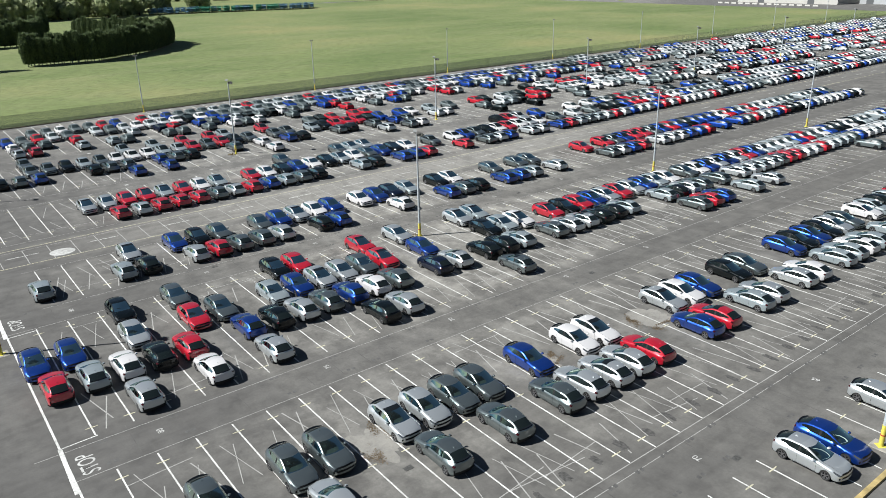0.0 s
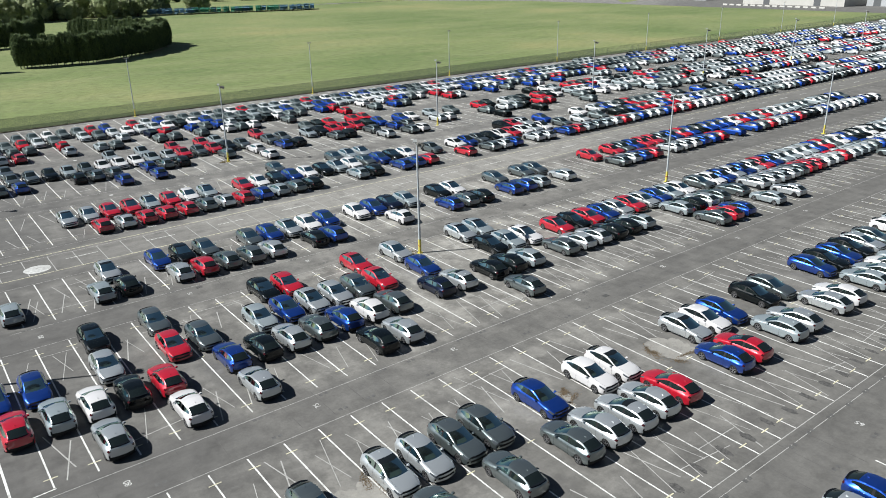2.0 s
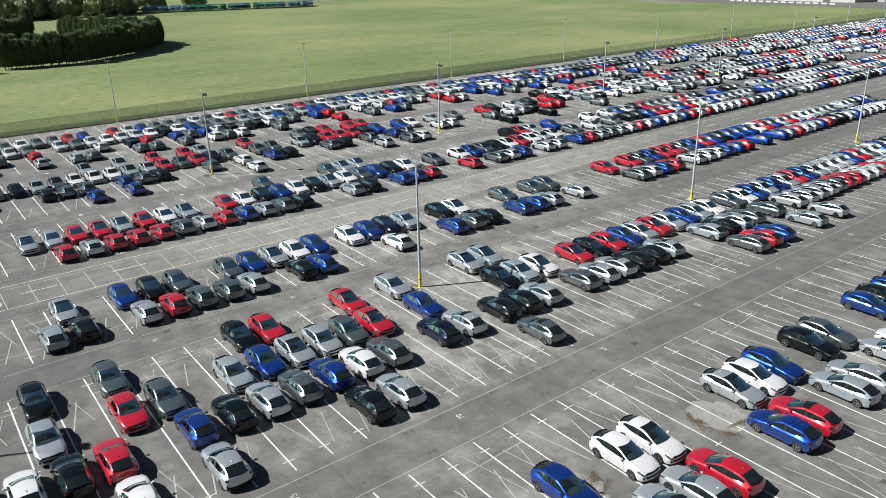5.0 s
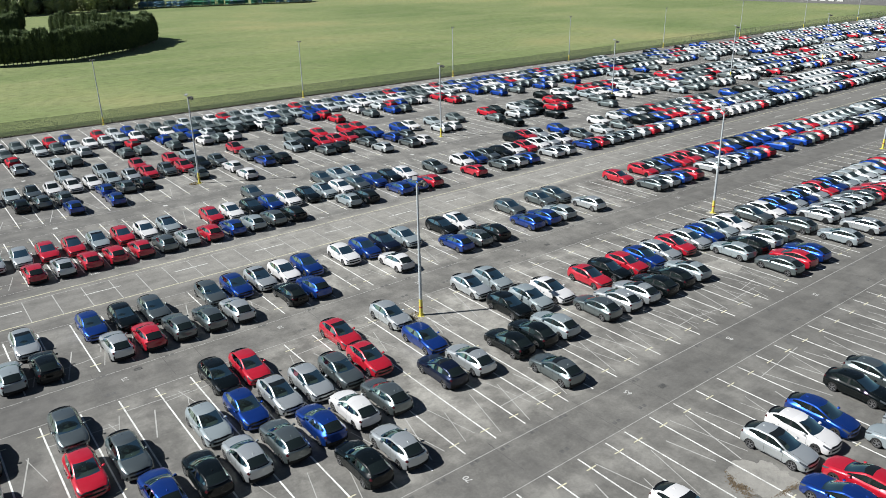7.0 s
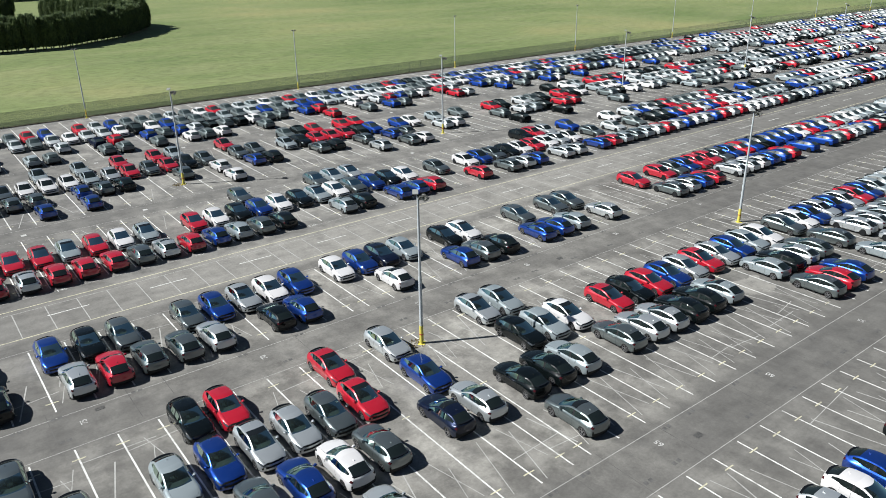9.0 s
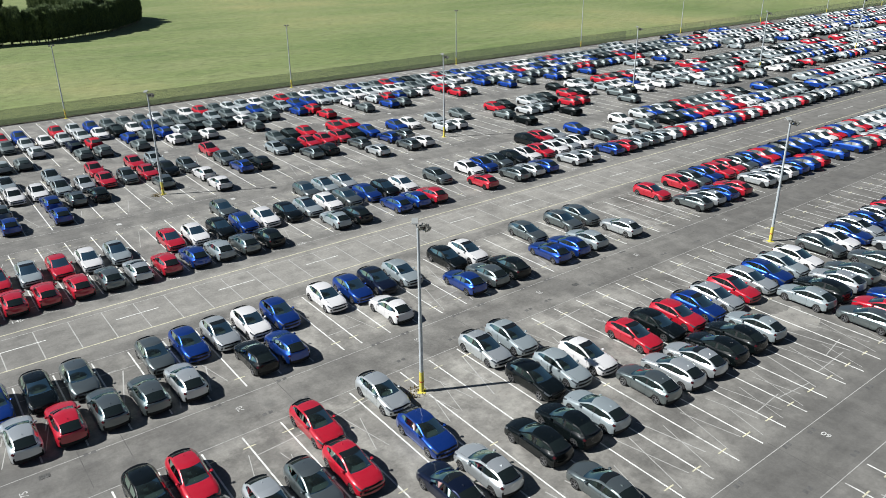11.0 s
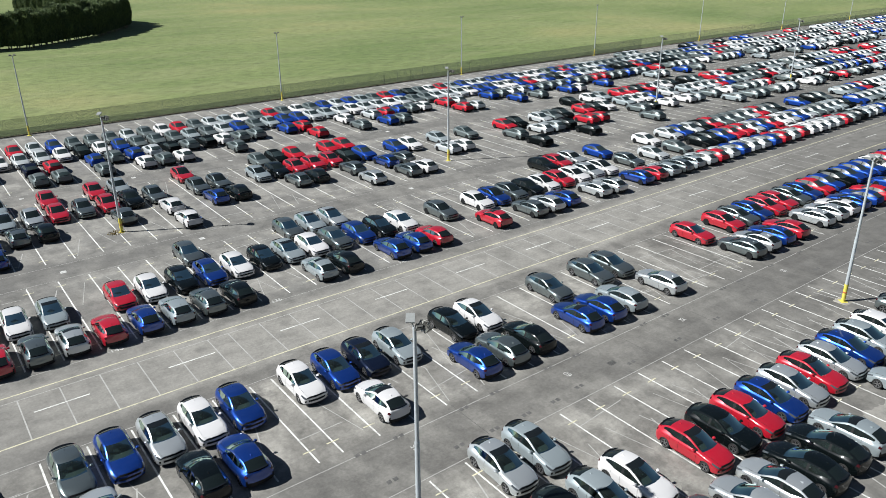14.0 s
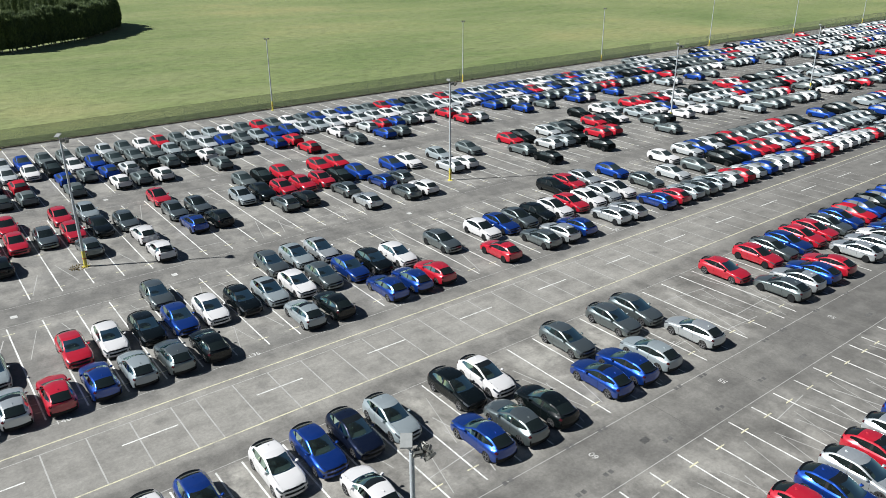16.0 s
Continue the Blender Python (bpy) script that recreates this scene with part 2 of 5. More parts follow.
M = {
    "asphalt": asphalt(),
    "white_line": worn_paint("worn_white_paint", (0.64, 0.64, 0.61), 0.54),
    "faint_line": worn_paint("faded_white_paint", (0.34, 0.335, 0.318), 0.56),
    "faded_line": worn_paint("half_worn_white_paint", (0.50, 0.50, 0.48), 0.52),
    "yellow_line": worn_paint("worn_yellow_paint", (0.53, 0.50, 0.35), 0.54),
    "tar": plain("black_tar_patch", (0.108, 0.106, 0.102), 0.85, vary=0.25, scale=3.0),
    "joint": plain("dirty_joint", (0.112, 0.108, 0.102), 0.9, vary=0.25, scale=1.0),
    "blackout": plain("matt_black_overpaint", (0.098, 0.095, 0.090), 0.9, vary=0.35, scale=5.0),
    "grass": grass(),
    "verge": plain("rough_verge_grass", (0.105, 0.130, 0.062), 0.95, vary=0.3, scale=0.6, spec=0.1),
    "steel": plain("galvanised_steel", (0.44, 0.475, 0.495), 0.5, 0.15, 0.08),
    "yellow": plain("yellow_safety_paint", (0.62, 0.54, 0.09), 0.55, vary=0.1),
    "red_band": plain("red_band_paint", (0.45, 0.05, 0.03), 0.6),
    "lamp_body": plain("dark_lamp_casting", (0.17, 0.17, 0.155), 0.5, 0.3),
    "panel": plain("pale_grey_panel", (0.25, 0.26, 0.255), 0.6, vary=0.08),
    "lamp_glass": plain("lamp_glass", (0.20, 0.21, 0.20), 0.15, 0.1),
    "kerb": plain("yellow_concrete_kerb", (0.50, 0.38, 0.16), 0.85, vary=0.3, scale=1.5),
    "concrete": plain("pale_concrete", (0.36, 0.34, 0.30), 0.9, vary=0.25, scale=2.0),
    "edging": plain("dirty_edging", (0.17, 0.145, 0.09), 0.95, vary=0.3, scale=0.8),
    "weeds": leaves("dry_weeds", (0.15, 0.115, 0.05), (0.26, 0.20, 0.10)),
    "wire": plain("green_fence_wire", (0.10, 0.115, 0.085), 0.6, 0.0),
    "gloss_black": plain("gloss_black_plastic", (0.006, 0.007, 0.008), 0.12, vary=0.0, spec=0.4),
    "black_trim": plain("black_plastic", (0.010, 0.011, 0.012), 0.6, spec=0.2),
    "tyre": plain("tyre_rubber", (0.022, 0.022, 0.022), 0.85, vary=0.2),
    "rim": plain("dark_alloy", (0.30, 0.30, 0.31), 0.3, 0.8),
    "interior": plain("dark_cloth_interior", (0.022, 0.026, 0.026), 0.9),
    "glass": window_glass("tinted_side_glass", 0.02, 1.42, (0.20, 0.27, 0.26)),
    "screen_glass": window_glass("tinted_windscreen", 0.018, 1.55, (0.60, 0.76, 0.72)),
    "roof_glass": plain("black_roof_glass", (0.008, 0.010, 0.011), 0.06, vary=0.0),
    # rougher, paler copy for far windows, which holds back sun glints
    "dusty_glass": plain("dusty_dark_glass", (0.020, 0.030, 0.031), 0.33, vary=0.0, spec=0.4),
    "dark_glass": plain("dark_tinted_glass", (0.008, 0.012, 0.012), 0.03, vary=0.0, spec=0.5),
    "headlight": plain("clear_headlight", (0.10, 0.11, 0.12), 0.10, 0.4),
    "tail_light": plain("red_tail_light", (0.050, 0.006, 0.008), 0.15),
    "pale_bark": plain("pale_tree_guard", (0.34, 0.32, 0.26), 0.9, vary=0.3),
    "bark": plain("bark", (0.10, 0.075, 0.05), 0.9, vary=0.3),
    "conifer": leaves("conifer_foliage", (0.048, 0.074, 0.042), (0.150, 0.195, 0.085)),
    "broadleaf": leaves("broadleaf_foliage", (0.270, 0.320, 0.175), (0.440, 0.470, 0.280), 0.6),
    "shed_wall": plain("pale_cladding", (0.44, 0.43, 0.40), 0.6, vary=0.06, scale=0.3),
    "shed_roof": plain("grey_sheet_roof", (0.38, 0.39, 0.40), 0.5, vary=0.1, scale=0.3),
    "shed_door": plain("dark_shutter", (0.10, 0.105, 0.11), 0.5),
    "truck_blue": plain("blue_lorry_paint", (0.10, 0.21, 0.30), 0.5),
    "truck_green": plain("green_lorry_paint", (0.06, 0.27, 0.17), 0.5),
}
# code letter: paint name, colour, metallic share, plain words
PAINT = {
    "k": ("black", (0.0025, 0.0042, 0.0046), 0.0, "glossy black"),
    "g": ("dark_grey", (0.150, 0.178, 0.180), 0.75, "metallic dark grey"),
    "s": ("silver", (0.52, 0.55, 0.56), 0.65, "metallic silver"),
    "c": ("blue_grey", (0.265, 0.305, 0.32), 0.25, "pale blue-grey"),
    "w": ("white", (0.57, 0.56, 0.56), 0.0, "clean white"),
    "b": ("blue", (0.0070, 0.050, 0.290), 0.70, "bright metallic blue"),
    "r": ("red", (0.40, 0.008, 0.022), 0.15, "bright red"),
    "n": ("navy", (0.005, 0.009, 0.024), 0.35, "dark navy blue"),
}
for code, (word, colour, metal, _) in PAINT.items():
    M[code] = paint("car_paint_" + word, colour, metal)
    # far cars' copy without clear coat, so coarse panels don't flash in the sun
    M["dusty_" + code] = paint("dusty_car_paint_" + word, colour, metal * 0.75, 0.46, 0.0)

# ---- building helpers ----
def mesh_of(name, verts, faces, mats, which=None, smooth=False):
    me = bpy.data.meshes.new(name)
    me.from_pydata(verts, [], faces)
    for m in mats:
        me.materials.append(m)
    if which is not None:
        me.polygons.foreach_set("material_index", which)
    if smooth:
        me.shade_smooth()
        me.set_sharp_from_angle(angle=radians(38))
    me.update()
    return me


class Shape:
    """Collects boxes, tubes and sheets into one mesh."""

    def __init__(self):
        self.v, self.f, self.k = [], [], []

    def quad(self, pts, k=0):
        n = len(self.v)
        self.v += [tuple(p) for p in pts]
        self.f.append(tuple(range(n, n + len(pts))))
        self.k.append(k)
        return self

    def box(self, x0, y0, z0, x1, y1, z1, k=0, taper=0.0):
        n = len(self.v)
        t = taper
        self.v += [(x0, y0, z0), (x1, y0, z0), (x1, y1, z0), (x0, y1, z0), (x0 + t, y0 + t, z1), (x1 - t, y0 + t, z1), (x1 - t, y1 - t, z1), (x0 + t, y1 - t, z1)]
        self.f += [tuple(n + i for i in q) for q in ((3, 2, 1, 0), (4, 5, 6, 7), (0, 1, 5, 4), (1, 2, 6, 5), (2, 3, 7, 6), (3, 0, 4, 7))]
        self.k += [k] * 6
        return self

    def tube(self, a, b, ra, rb, sides=10, k=0, caps=True):
        a, b = Vector(a), Vector(b)
        q = (b - a).to_track_quat("Z", "Y")
        n = len(self.v)
        for c, r in ((a, ra), (b, rb)):
            for i in range(sides):
                w = 2 * math.pi * i / sides
                self.v.append(tuple(c + q @ Vector((r * math.cos(w), r * math.sin(w), 0))))
        for i in range(sides):
            j = (i + 1) % sides
            self.f.append((n + i, n + j, n + sides + j, n + sides + i))
            self.k.append(k)
        if caps:
            self.f += [tuple(n + i for i in reversed(range(sides))), tuple(n + sides + i for i in range(sides))]
            self.k += [k, k]
        return self

    def strip(self, a, b, width, z):
        """A flat painted bar on the ground from a to b."""
        a, b = Vector((*a, z)), Vector((*b, z))
        side = Vector((a.y - b.y, b.x - a.x, 0)).normalized() * width / 2
        return self.quad((a - side, b - side, b + side, a + side))

    def mesh(self, name, *mats, smooth=False):
        return mesh_of(name, self.v, self.f, mats, self.k, smooth)


def thing(name, shape, mats, label, category, kind="", group="", smooth=False):
    return tagged(new(name, shape.mesh(name, *mats, smooth=smooth)), label, category, group, kind)


def part(name, data, parent, label=""):
    ob = new(name, data)
    ob.parent = parent
    return tagged(ob, label)


LEAN = 0.022          # the bay lines lean a little to the right as they run away


def P(u, y):
    return (u + LEAN * y, y)


# ---- ground ----
s = Shape()
s.quad(((-2600, -2600, -0.03), (2600, -2600, -0.03), (2600, 2600, -0.03), (-2600, 2600, -0.03)))
thing("ground", s, [M["grass"]], "wide flat meadow of mown green grass", "grass", "structure")
s = Shape()
s.quad(((-120, -110, 0), (420, -110, 0), (420, 98.0, 0), (-120, 98.0, 0)))
thing("car_park", s, [M["asphalt"]], "worn grey tarmac with pale stains and patches", "car park", "structure")
# rough unmown strip along the fence
s = Shape()
s.quad(((-120, 97.0, -0.015), (420, 97.0, -0.015), (420, 103.0, -0.015), (-120, 103.0, -0.015)))
thing("verge", s, [M["verge"]], "dark rough strip of unmown grass along the fence", "verge", "structure")
s = Shape()
s.box(-120, 97.95, -0.02, 345, 98.35, 0.10)
thing("kerb_edge", s, [M["edging"]], "low weathered brown edging beside the grass", "kerb", "structure")
PARKED = {
    'Z': ([-46.15], [
        (-5.22, 2.340, [
            'sb..s',
        ]),
    ]),
    'A': ([-32.49, -27.65], [
        (-34.02, 2.415, [
            '..s..g.g.gsSsr',
            'g.gg.Ssgg.b.wW',
        ]),
        (3.58, 2.430, [
            'bR.cs.sw.ccWc.c',
            '.Swb.kg..bkBksg',
        ]),
        (42.11, 2.430, [
            '..',
            'wc',
        ]),
    ]),
    'B': ([-13.98, -9.34, -4.35, 0.55], [
        (-38.27, 2.395, [
            '..s.w.s...ks....',
            'rcwKr.bksgbwg.NS',
            'bb.s.rg.cbSsgR.b',
            '...k.g...kr..R.s',
        ]),
        (1.20, 2.390, [
            'G...........grb.',
            'kkc.gsSkkC..cksg',
            '..kcW.RkrBsRsbcw',
            '..SC............',
        ]),
        (41.14, 2.385, [
            'c.s...........g.......',
            'g.sscs.rrssrscc.bw.w.s',
            'gwbs.srbc.s.brgwbk.w..',
            '......................',
        ]),
    ]),
    'C': ([9.5, 14.4], [
        (-35.72, 2.345, [
            'c..ck.srggs.kb.',
            '....S.bkg.gbSwb',
        ]),
        (1.10, 2.420, [
            '.W..bgk.Bbc.s',
            'wbNc.kW..g.gg',
        ]),
        (41.51, 2.430, [
            'gSbr.ssW.br.b.b.....',
            'r.rgbrrg.rb.bbbw.b.r',
        ]),
    ]),
    'D': ([28.72, 34.02, 39.03], [
        (-26.36, 2.415, [
            '.rsrrrgsrbcgk..ck.bbr..r.gsb.ss.brcgcsrsb.s.rsr.wssr.',
            'ssrrcrwc.rwkbwkcwgbkw.g.wbgkwrwsw.g.s.g.kkbr..brwsb.g',
            '............g...gcs...........krs.b...w.sbs.r.g.sr...',
        ]),
    ]),
    'E': ([47.57, 52.31, 57.33, 62.47], [
        (-33.02, 2.405, [
            '.......b.b......w........s.gw.......k...k.....g......',
            'kgb..kgg.bgk..g.w.bk..gk.g.bg..sw...g.sck.rr...gk....',
            '..ggkcgwwwcsrgrkg.gg.ckrrrkb.bw.c.g..rk.sgk.rkw..ww..',
            '..g.....c.c.r.rc..r...gkr.rr.................k..c..rk',
        ]),
    ]),
    'F': ([70.66, 75.55, 80.81, 85.81, 90.6], [
        (-27.91, 2.405, [
            'sr..s.cg..gg.g.wgw..g....r..g.bg....rs...b.g..bw..b.....',
            'wgg.r...s.nr.bgbskgkwgg.br..w.srbgw.rs..bgss.gg.bgg.rg.b',
            'bgrsg.sgswsswkwbgggcgsbgcbbscswsswsggsss.bbwwbrwb.w.s.w.',
            '..ggwggrb.rsbgggsgwrgscwgrgwgbsbcgrb.g.r.bssb.bsw.g.rb..',
            '........................................................',
        ]),
    ]),
}

# how each row is laid out: south and north ends of its lines, and how far it runs
LINES = {   # stretches of bay lines: first line, spacing, how many
    "Z": [(-41.3, 2.42, 17), (0.95, 2.42, 16)], "A": [(-37.2, 2.392, 16), (0.42, 2.415, 16), (40.6, 2.40, 17), (82.0, 2.4, 17)],
    "B": [(-37.3, 2.402, 16), (0.18, 2.39, 17), (40.2, 2.39, 17), (81.0, 2.39, 17), (122.0, 2.39, 17)], "C": [(-34.9, 2.402, 15), (0.2, 2.395, 17), (40.2, 2.39, 17), (81.0, 2.39, 17)],
    "D": [(-38.25, 2.37, 33), (40.0, 2.38, 34), (121.0, 2.38, 60)], "E": [(-43.3, 2.384, 36), (42.5, 2.384, 34), (123.5, 2.38, 60)],
    "F": [(-44.7, 2.37, 37), (43.1, 2.37, 34), (124.0, 2.38, 60)],
}
LAYOUT = {
    "Z": (-49.0, -44.05, -44, 70), "A": (-39.5, -20.65, -39.6, 130), "B": (-16.2, 2.7, -41.0, 190), "C": (7.5, 16.75, -36, 190),
    "D": (27.4, 41.15, -40, 330), "E": (45.45, 63.9, -45, 330), "F": (68.6, 96.6, -45, 330),
}
# rows go on filled, far along: slot, from where, how densely
FILL = {"A": {0: (45, 0.8), 1: (45, 0.9)}, "B": {1: (50, 0.9), 2: (47, 0.92)}, "C": {0: (56, 0.92), 1: (57, 0.9)},
        "D": {0: (62, 0.93), 1: (72, 0.92), 2: (72, 0.8)}, "E": {1: (84, 0.8), 2: (75, 0.9), 3: (80, 0.75), 0: (95, 0.45)},
        "F": {0: (100, 0.4), 1: (72, 0.8), 2: (40, 0.95), 3: (36, 0.95), 4: (120, 0.35)}}
END = {"A": 70, "B": 135, "C": 121, "D": 330, "E": 330, "F": 330}
CHOICE = "ggggggggssssscccccccwwwwkkkkkbbbbbbrrrr"
rng = random.Random(7)


def bay_centres(row):
    """Each segment's bay centres as (u, pitch, strings' column or None)."""
    south, north, u_lo, u_hi = LAYOUT[row]
    slots, segs = PARKED[row]
    out = []
    for i, (u0, pitch, cols) in enumerate(segs):
        lo = u_lo if i == 0 else (segs[i - 1][0] + len(segs[i - 1][2][0]) * segs[i - 1][1] + u0) / 2 - 1
        hi = u_hi if i == len(segs) - 1 else (u0 + len(cols[0]) * pitch + segs[i + 1][0]) / 2 - 1
        if i == 0:
            k = -int((u0 - lo) / pitch)
        else:
            k = -int((u0 - last - pitch * 0.6) / pitch)
        stop = hi if i == len(segs) - 1 else segs[i + 1][0] - pitch * 0.75
        u = u0 + k * pitch
        while u < stop:
            out.append((u, pitch, [c[k] if 0 <= k < len(c) else "." for c in cols]))
            last = u
            k += 1
            u = u0 + k * pitch
            if i < len(segs) - 1 and k >= len(cols[0]) and u > segs[i + 1][0] - pitch * 0.8:
                break
    return out


BAYS = {row: bay_centres(row) for row in PARKED}
# how far the cars stand off the middle of their bays: (along the row, sideways, lengthways) for each row and slot
OFF = {
    "A0": [(-12, 0.39, -0.05), (-5, 0.40, 0.0)], "A1": [(-27, -0.13, -0.15), (-20, -0.18, -0.1), (-11, -0.3, 0.1), (-5, -0.4, 0.0)],
    "B0": [(-33.7, -0.05, -0.4), (-28.8, 0.1, -0.2), (1.5, 0.6, 0.15)], "B1": [(-38, 0.15, -0.28), (-28.8, 0.03, -0.25), (-11.7, 0.35, 0.2), (-4.5, 0.3, 0.35), (1.7, 0.6, 0.4), (15, 0.45, 0.1)],
    "B2": [(-37.5, -0.4, -0.5), (-14.6, -0.26, 0.05), (-9.8, -0.3, 0.3), (-2.7, -0.35, 0.26), (6, -0.02, 0.35), (15.2, -0.25, 0.0), (27, -0.2, -0.15)],
    "B3": [(-16.7, -0.1, 0.0), (-14.5, -0.3, -0.12), (-7.3, -0.12, 0.0), (6.1, -0.1, 0.3)], "C0": [(-36, 0.25, 0.0), (-20, 0.6, -0.05), (-6.7, 0.68, -0.1), (12, 0.63, 0.03)],
    "C1": [(-36, -0.2, 0.0), (-20, -0.1, -0.1), (-12, 0.1, -0.3), (-2.4, 0.08, -0.07), (4, 0.06, 0.08), (16, -0.12, 0.1)],
    "D north": [(-26, 0.75, 0.0), (0, 0.55, 0.0), (30, 0.4, 0.0)], "D south": [(-26, 0.42, 0.0), (0, 0.15, 0.0), (20, -0.05, 0.0)],
    "E north": [(-25, 0.5, 0.0), (0, 0.38, 0.0)], "E south": [(-25, 0.2, 0.0), (0, 0.0, 0.0)],
    "F north": [(-27, 0.6, 0.0), (0, 0.5, 0.0), (40, 0.38, 0.0)], "F south": [(-27, 0.35, 0.0), (0, 0.2, 0.0), (40, -0.05, 0.0)],
}


def stand_off(key, u, north):
    table = OFF.get(key) or OFF.get(key[0] + (" north" if north else " south"))
    if table is None:
        return (0.38, 0.0) if north else (-0.05, 0.0)
    at = [row[0] for row in table]
    return tuple(float(np.interp(u, at, [row[i] for row in table])) for i in (1, 2))


CARS = []       # u, y, colour code (a capital has a glass roof), whether it points north, row
for row, bays in BAYS.items():
    slots = PARKED[row][0]
    for u, pitch, column in bays:
        for n, y in enumerate(slots):
            code = column[n]
            if code == "." and row in FILL and n in FILL[row]:
                start, chance = FILL[row][n]
                if start < u < END[row] and rng.random() < chance:
                    code = rng.choice(CHOICE)
            if code != ".":
                north = n < (len(slots) + (row == "F" and -1) + (row == "D" and -1)) / 2 and row != "Z"
                du, dy = stand_off(row + str(n), u, north)
                if row in "DEF" and rng.random() < 0.25:
                    code = code.upper()
                CARS.append((u + 0.05 + du + rng.uniform(-0.06, 0.06), y + (0.4 if north else 0.0) + dy + rng.uniform(-0.06, 0.06), code, north, row))

# ---- painted lines ----
for row, bays in BAYS.items():
    south, north, u_lo, u_hi = LAYOUT[row]
    white, cross = Shape(), Shape()
    edges = [first + step * k for first, step, count in LINES[row] for k in range(count)]
    for u in edges:
        white.strip(P(u, south), P(u, north), 0.10, 0.004)
        for y in ((south + 1.05, north - 1.05) if row != "C" else (south + 1.2,)):
            if row != "Z" or y > -46:
                cross.strip(P(u - 0.38, y), P(u + 0.38, y), 0.085, 0.008)
        if row in "ABEF":
            cross.strip(P(u - 0.3, (south + north) / 2), P(u + 0.3, (south + north) / 2), 0.08, 0.008)
    lines = thing("bay_lines", white, [M["white_line"]], "worn white lines between parking bays", "road marking", "structure")
    part("cross_marks", cross.mesh("cross_marks", M["yellow_line"]), lines, "faded yellow cross marks")
    # faint guide lines along the aisles and old marks that show through
    s = Shape()
    for y in (south - 0.75, north + 0.25):
        if row not in "ZF" or y > 0:
            s.strip(P(u_lo, y), P(min(u_hi, 140), y), 0.045, 0.003)
    if row == "A":
        s.strip(P(u_lo, south - 0.06), P(90, south - 0.06), 0.06, 0.0034)
    ghost = random.Random(row)
    layer = itertools.cycle([0.0020 + 0.00015 * k for k in range(12)])
    if row in "ABCDE":
        for u in [e for e in edges if e < 62]:
            for slant, y0 in ((1.25, south + 0.6), (-1.0, south + 1.4), (1.25, north - 6.2), (-1.0, north - 5.6)):
                if ghost.random() < (0.8 if row in "AB" else 0.5):
                    y = y0 + ghost.uniform(-0.5, 0.5)
                    run = ghost.uniform(0.6, 1.0)
                    x = u + 1.2 - slant * 0.5 + ghost.uniform(-0.3, 0.3)
                    s.strip(P(x, y), P(x + slant * run, y + 4.8 * run), ghost.choice((0.05, 0.06, 0.08)), next(layer))
            if ghost.random() < 0.4:
                y = ghost.choice((south + 2.2, north - 2.0)) + ghost.uniform(-0.5, 0.5)
                s.strip(P(u, y), P(u + ghost.uniform(2.5, 6.0), y + ghost.uniform(-0.6, 0.6)), 0.06, next(layer))
    thing("old_lines", s, [M["faint_line"]], "faint old markings showing through the tarmac", "road marking", "structure")

# the through road: two yellow lines, dashes, and old bay lines across it
s = Shape()
s.strip((-120, 19.15), (330, 19.6), 0.10, 0.005)
s.strip((-120, 24.6), (330, 25.6), 0.10, 0.005)
thing("road_edge_lines", s, [M["yellow_line"]], "long worn yellow lines along the road", "road marking", "structure")
s = Shape()
for k in range(-8, 26):
    s.strip((-12.1 + 8.02 * k, 22.15), (-8.95 + 8.02 * k, 22.15), 0.10, 0.005)
thing("road_dashes", s, [M["white_line"]], "white centre dashes on the road", "road marking", "structure")
s = Shape()
for u in [-1.2 - 2.4 * k for k in range(30)] + [0.3 + 2.39 * k for k in range(17)] + [40.3 + 2.39 * k for k in range(17)]:
    s.strip(P(u, 24.1), P(u, 19.3), 0.08, 0.004)
s.strip((-120, 23.9), (200, 24.5), 0.06, 0.004)
thing("old_road_lines", s, [M["faint_line"]], "faded cross lines of older bays on the road", "road marking", "structure")
s = Shape()
ring = [(-31.0 + 1.25 * math.cos(a * 0.3142), 20.9 + 1.1 * math.sin(a * 0.3142), 0.006) for a in range(20)]
s.quad(ring)
thing("white_disc", s, [M["faded_line"]], "large white painted disc on the road", "road marking", "structure")
# line at the west end, with a stop bar at each aisle
s = Shape()
s.strip(P(-39.45, -60), P(-39.45, 7), 0.14, 0.0055)
s.strip(P(-39.6, -21.6), P(-39.45, -16.4), 0.26, 0.006)
s.strip(P(-39.6, 2.4), P(-39.45, 7.4), 0.26, 0.006)
s.strip(P(-39.45, -16.4), P(-37.2, -16.3), 0.08, 0.005)
s.strip(P(-39.45, 2.4), P(-37.2, 2.5), 0.08, 0.005)
thing("stop_lines", s, [M["white_line"]], "white line and stop bars at the aisle ends", "road marking", "structure")
s, joints, marks = Shape(), Shape(), Shape()
old = random.Random(3)
for k in range(-16, 38):
    for y in (-42.9, -40.3, -19.7, -17.2, 3.9, 6.7):
        if old.random() < (0.8 if y < -39 else 0.5):
            x = 2.39 * k + 0.6 + LEAN * y + old.uniform(-0.15, 0.15)
            y += old.uniform(-0.12, 0.12)
            for j in range(2):
                s.quad(((x + 0.40 * j, y - 0.15, 0.0045), (x + 0.27 + 0.40 * j, y - 0.12, 0.0045), (x + 0.29 + 0.40 * j, y + 0.15, 0.0045), (x + 0.01 + 0.40 * j, y + 0.13, 0.0045)))
for k in range(-15, 34):
    for y0, y1 in ((-44.0, -39.6), (-20.6, -16.3), (2.8, 7.4)):
        if old.random() < 0.45:
            u = 2.395 * k + 0.4
            joints.strip(P(u, y0 + old.uniform(0, 1.2)), P(u, y1), old.uniform(0.035, 0.06), 0.0022)
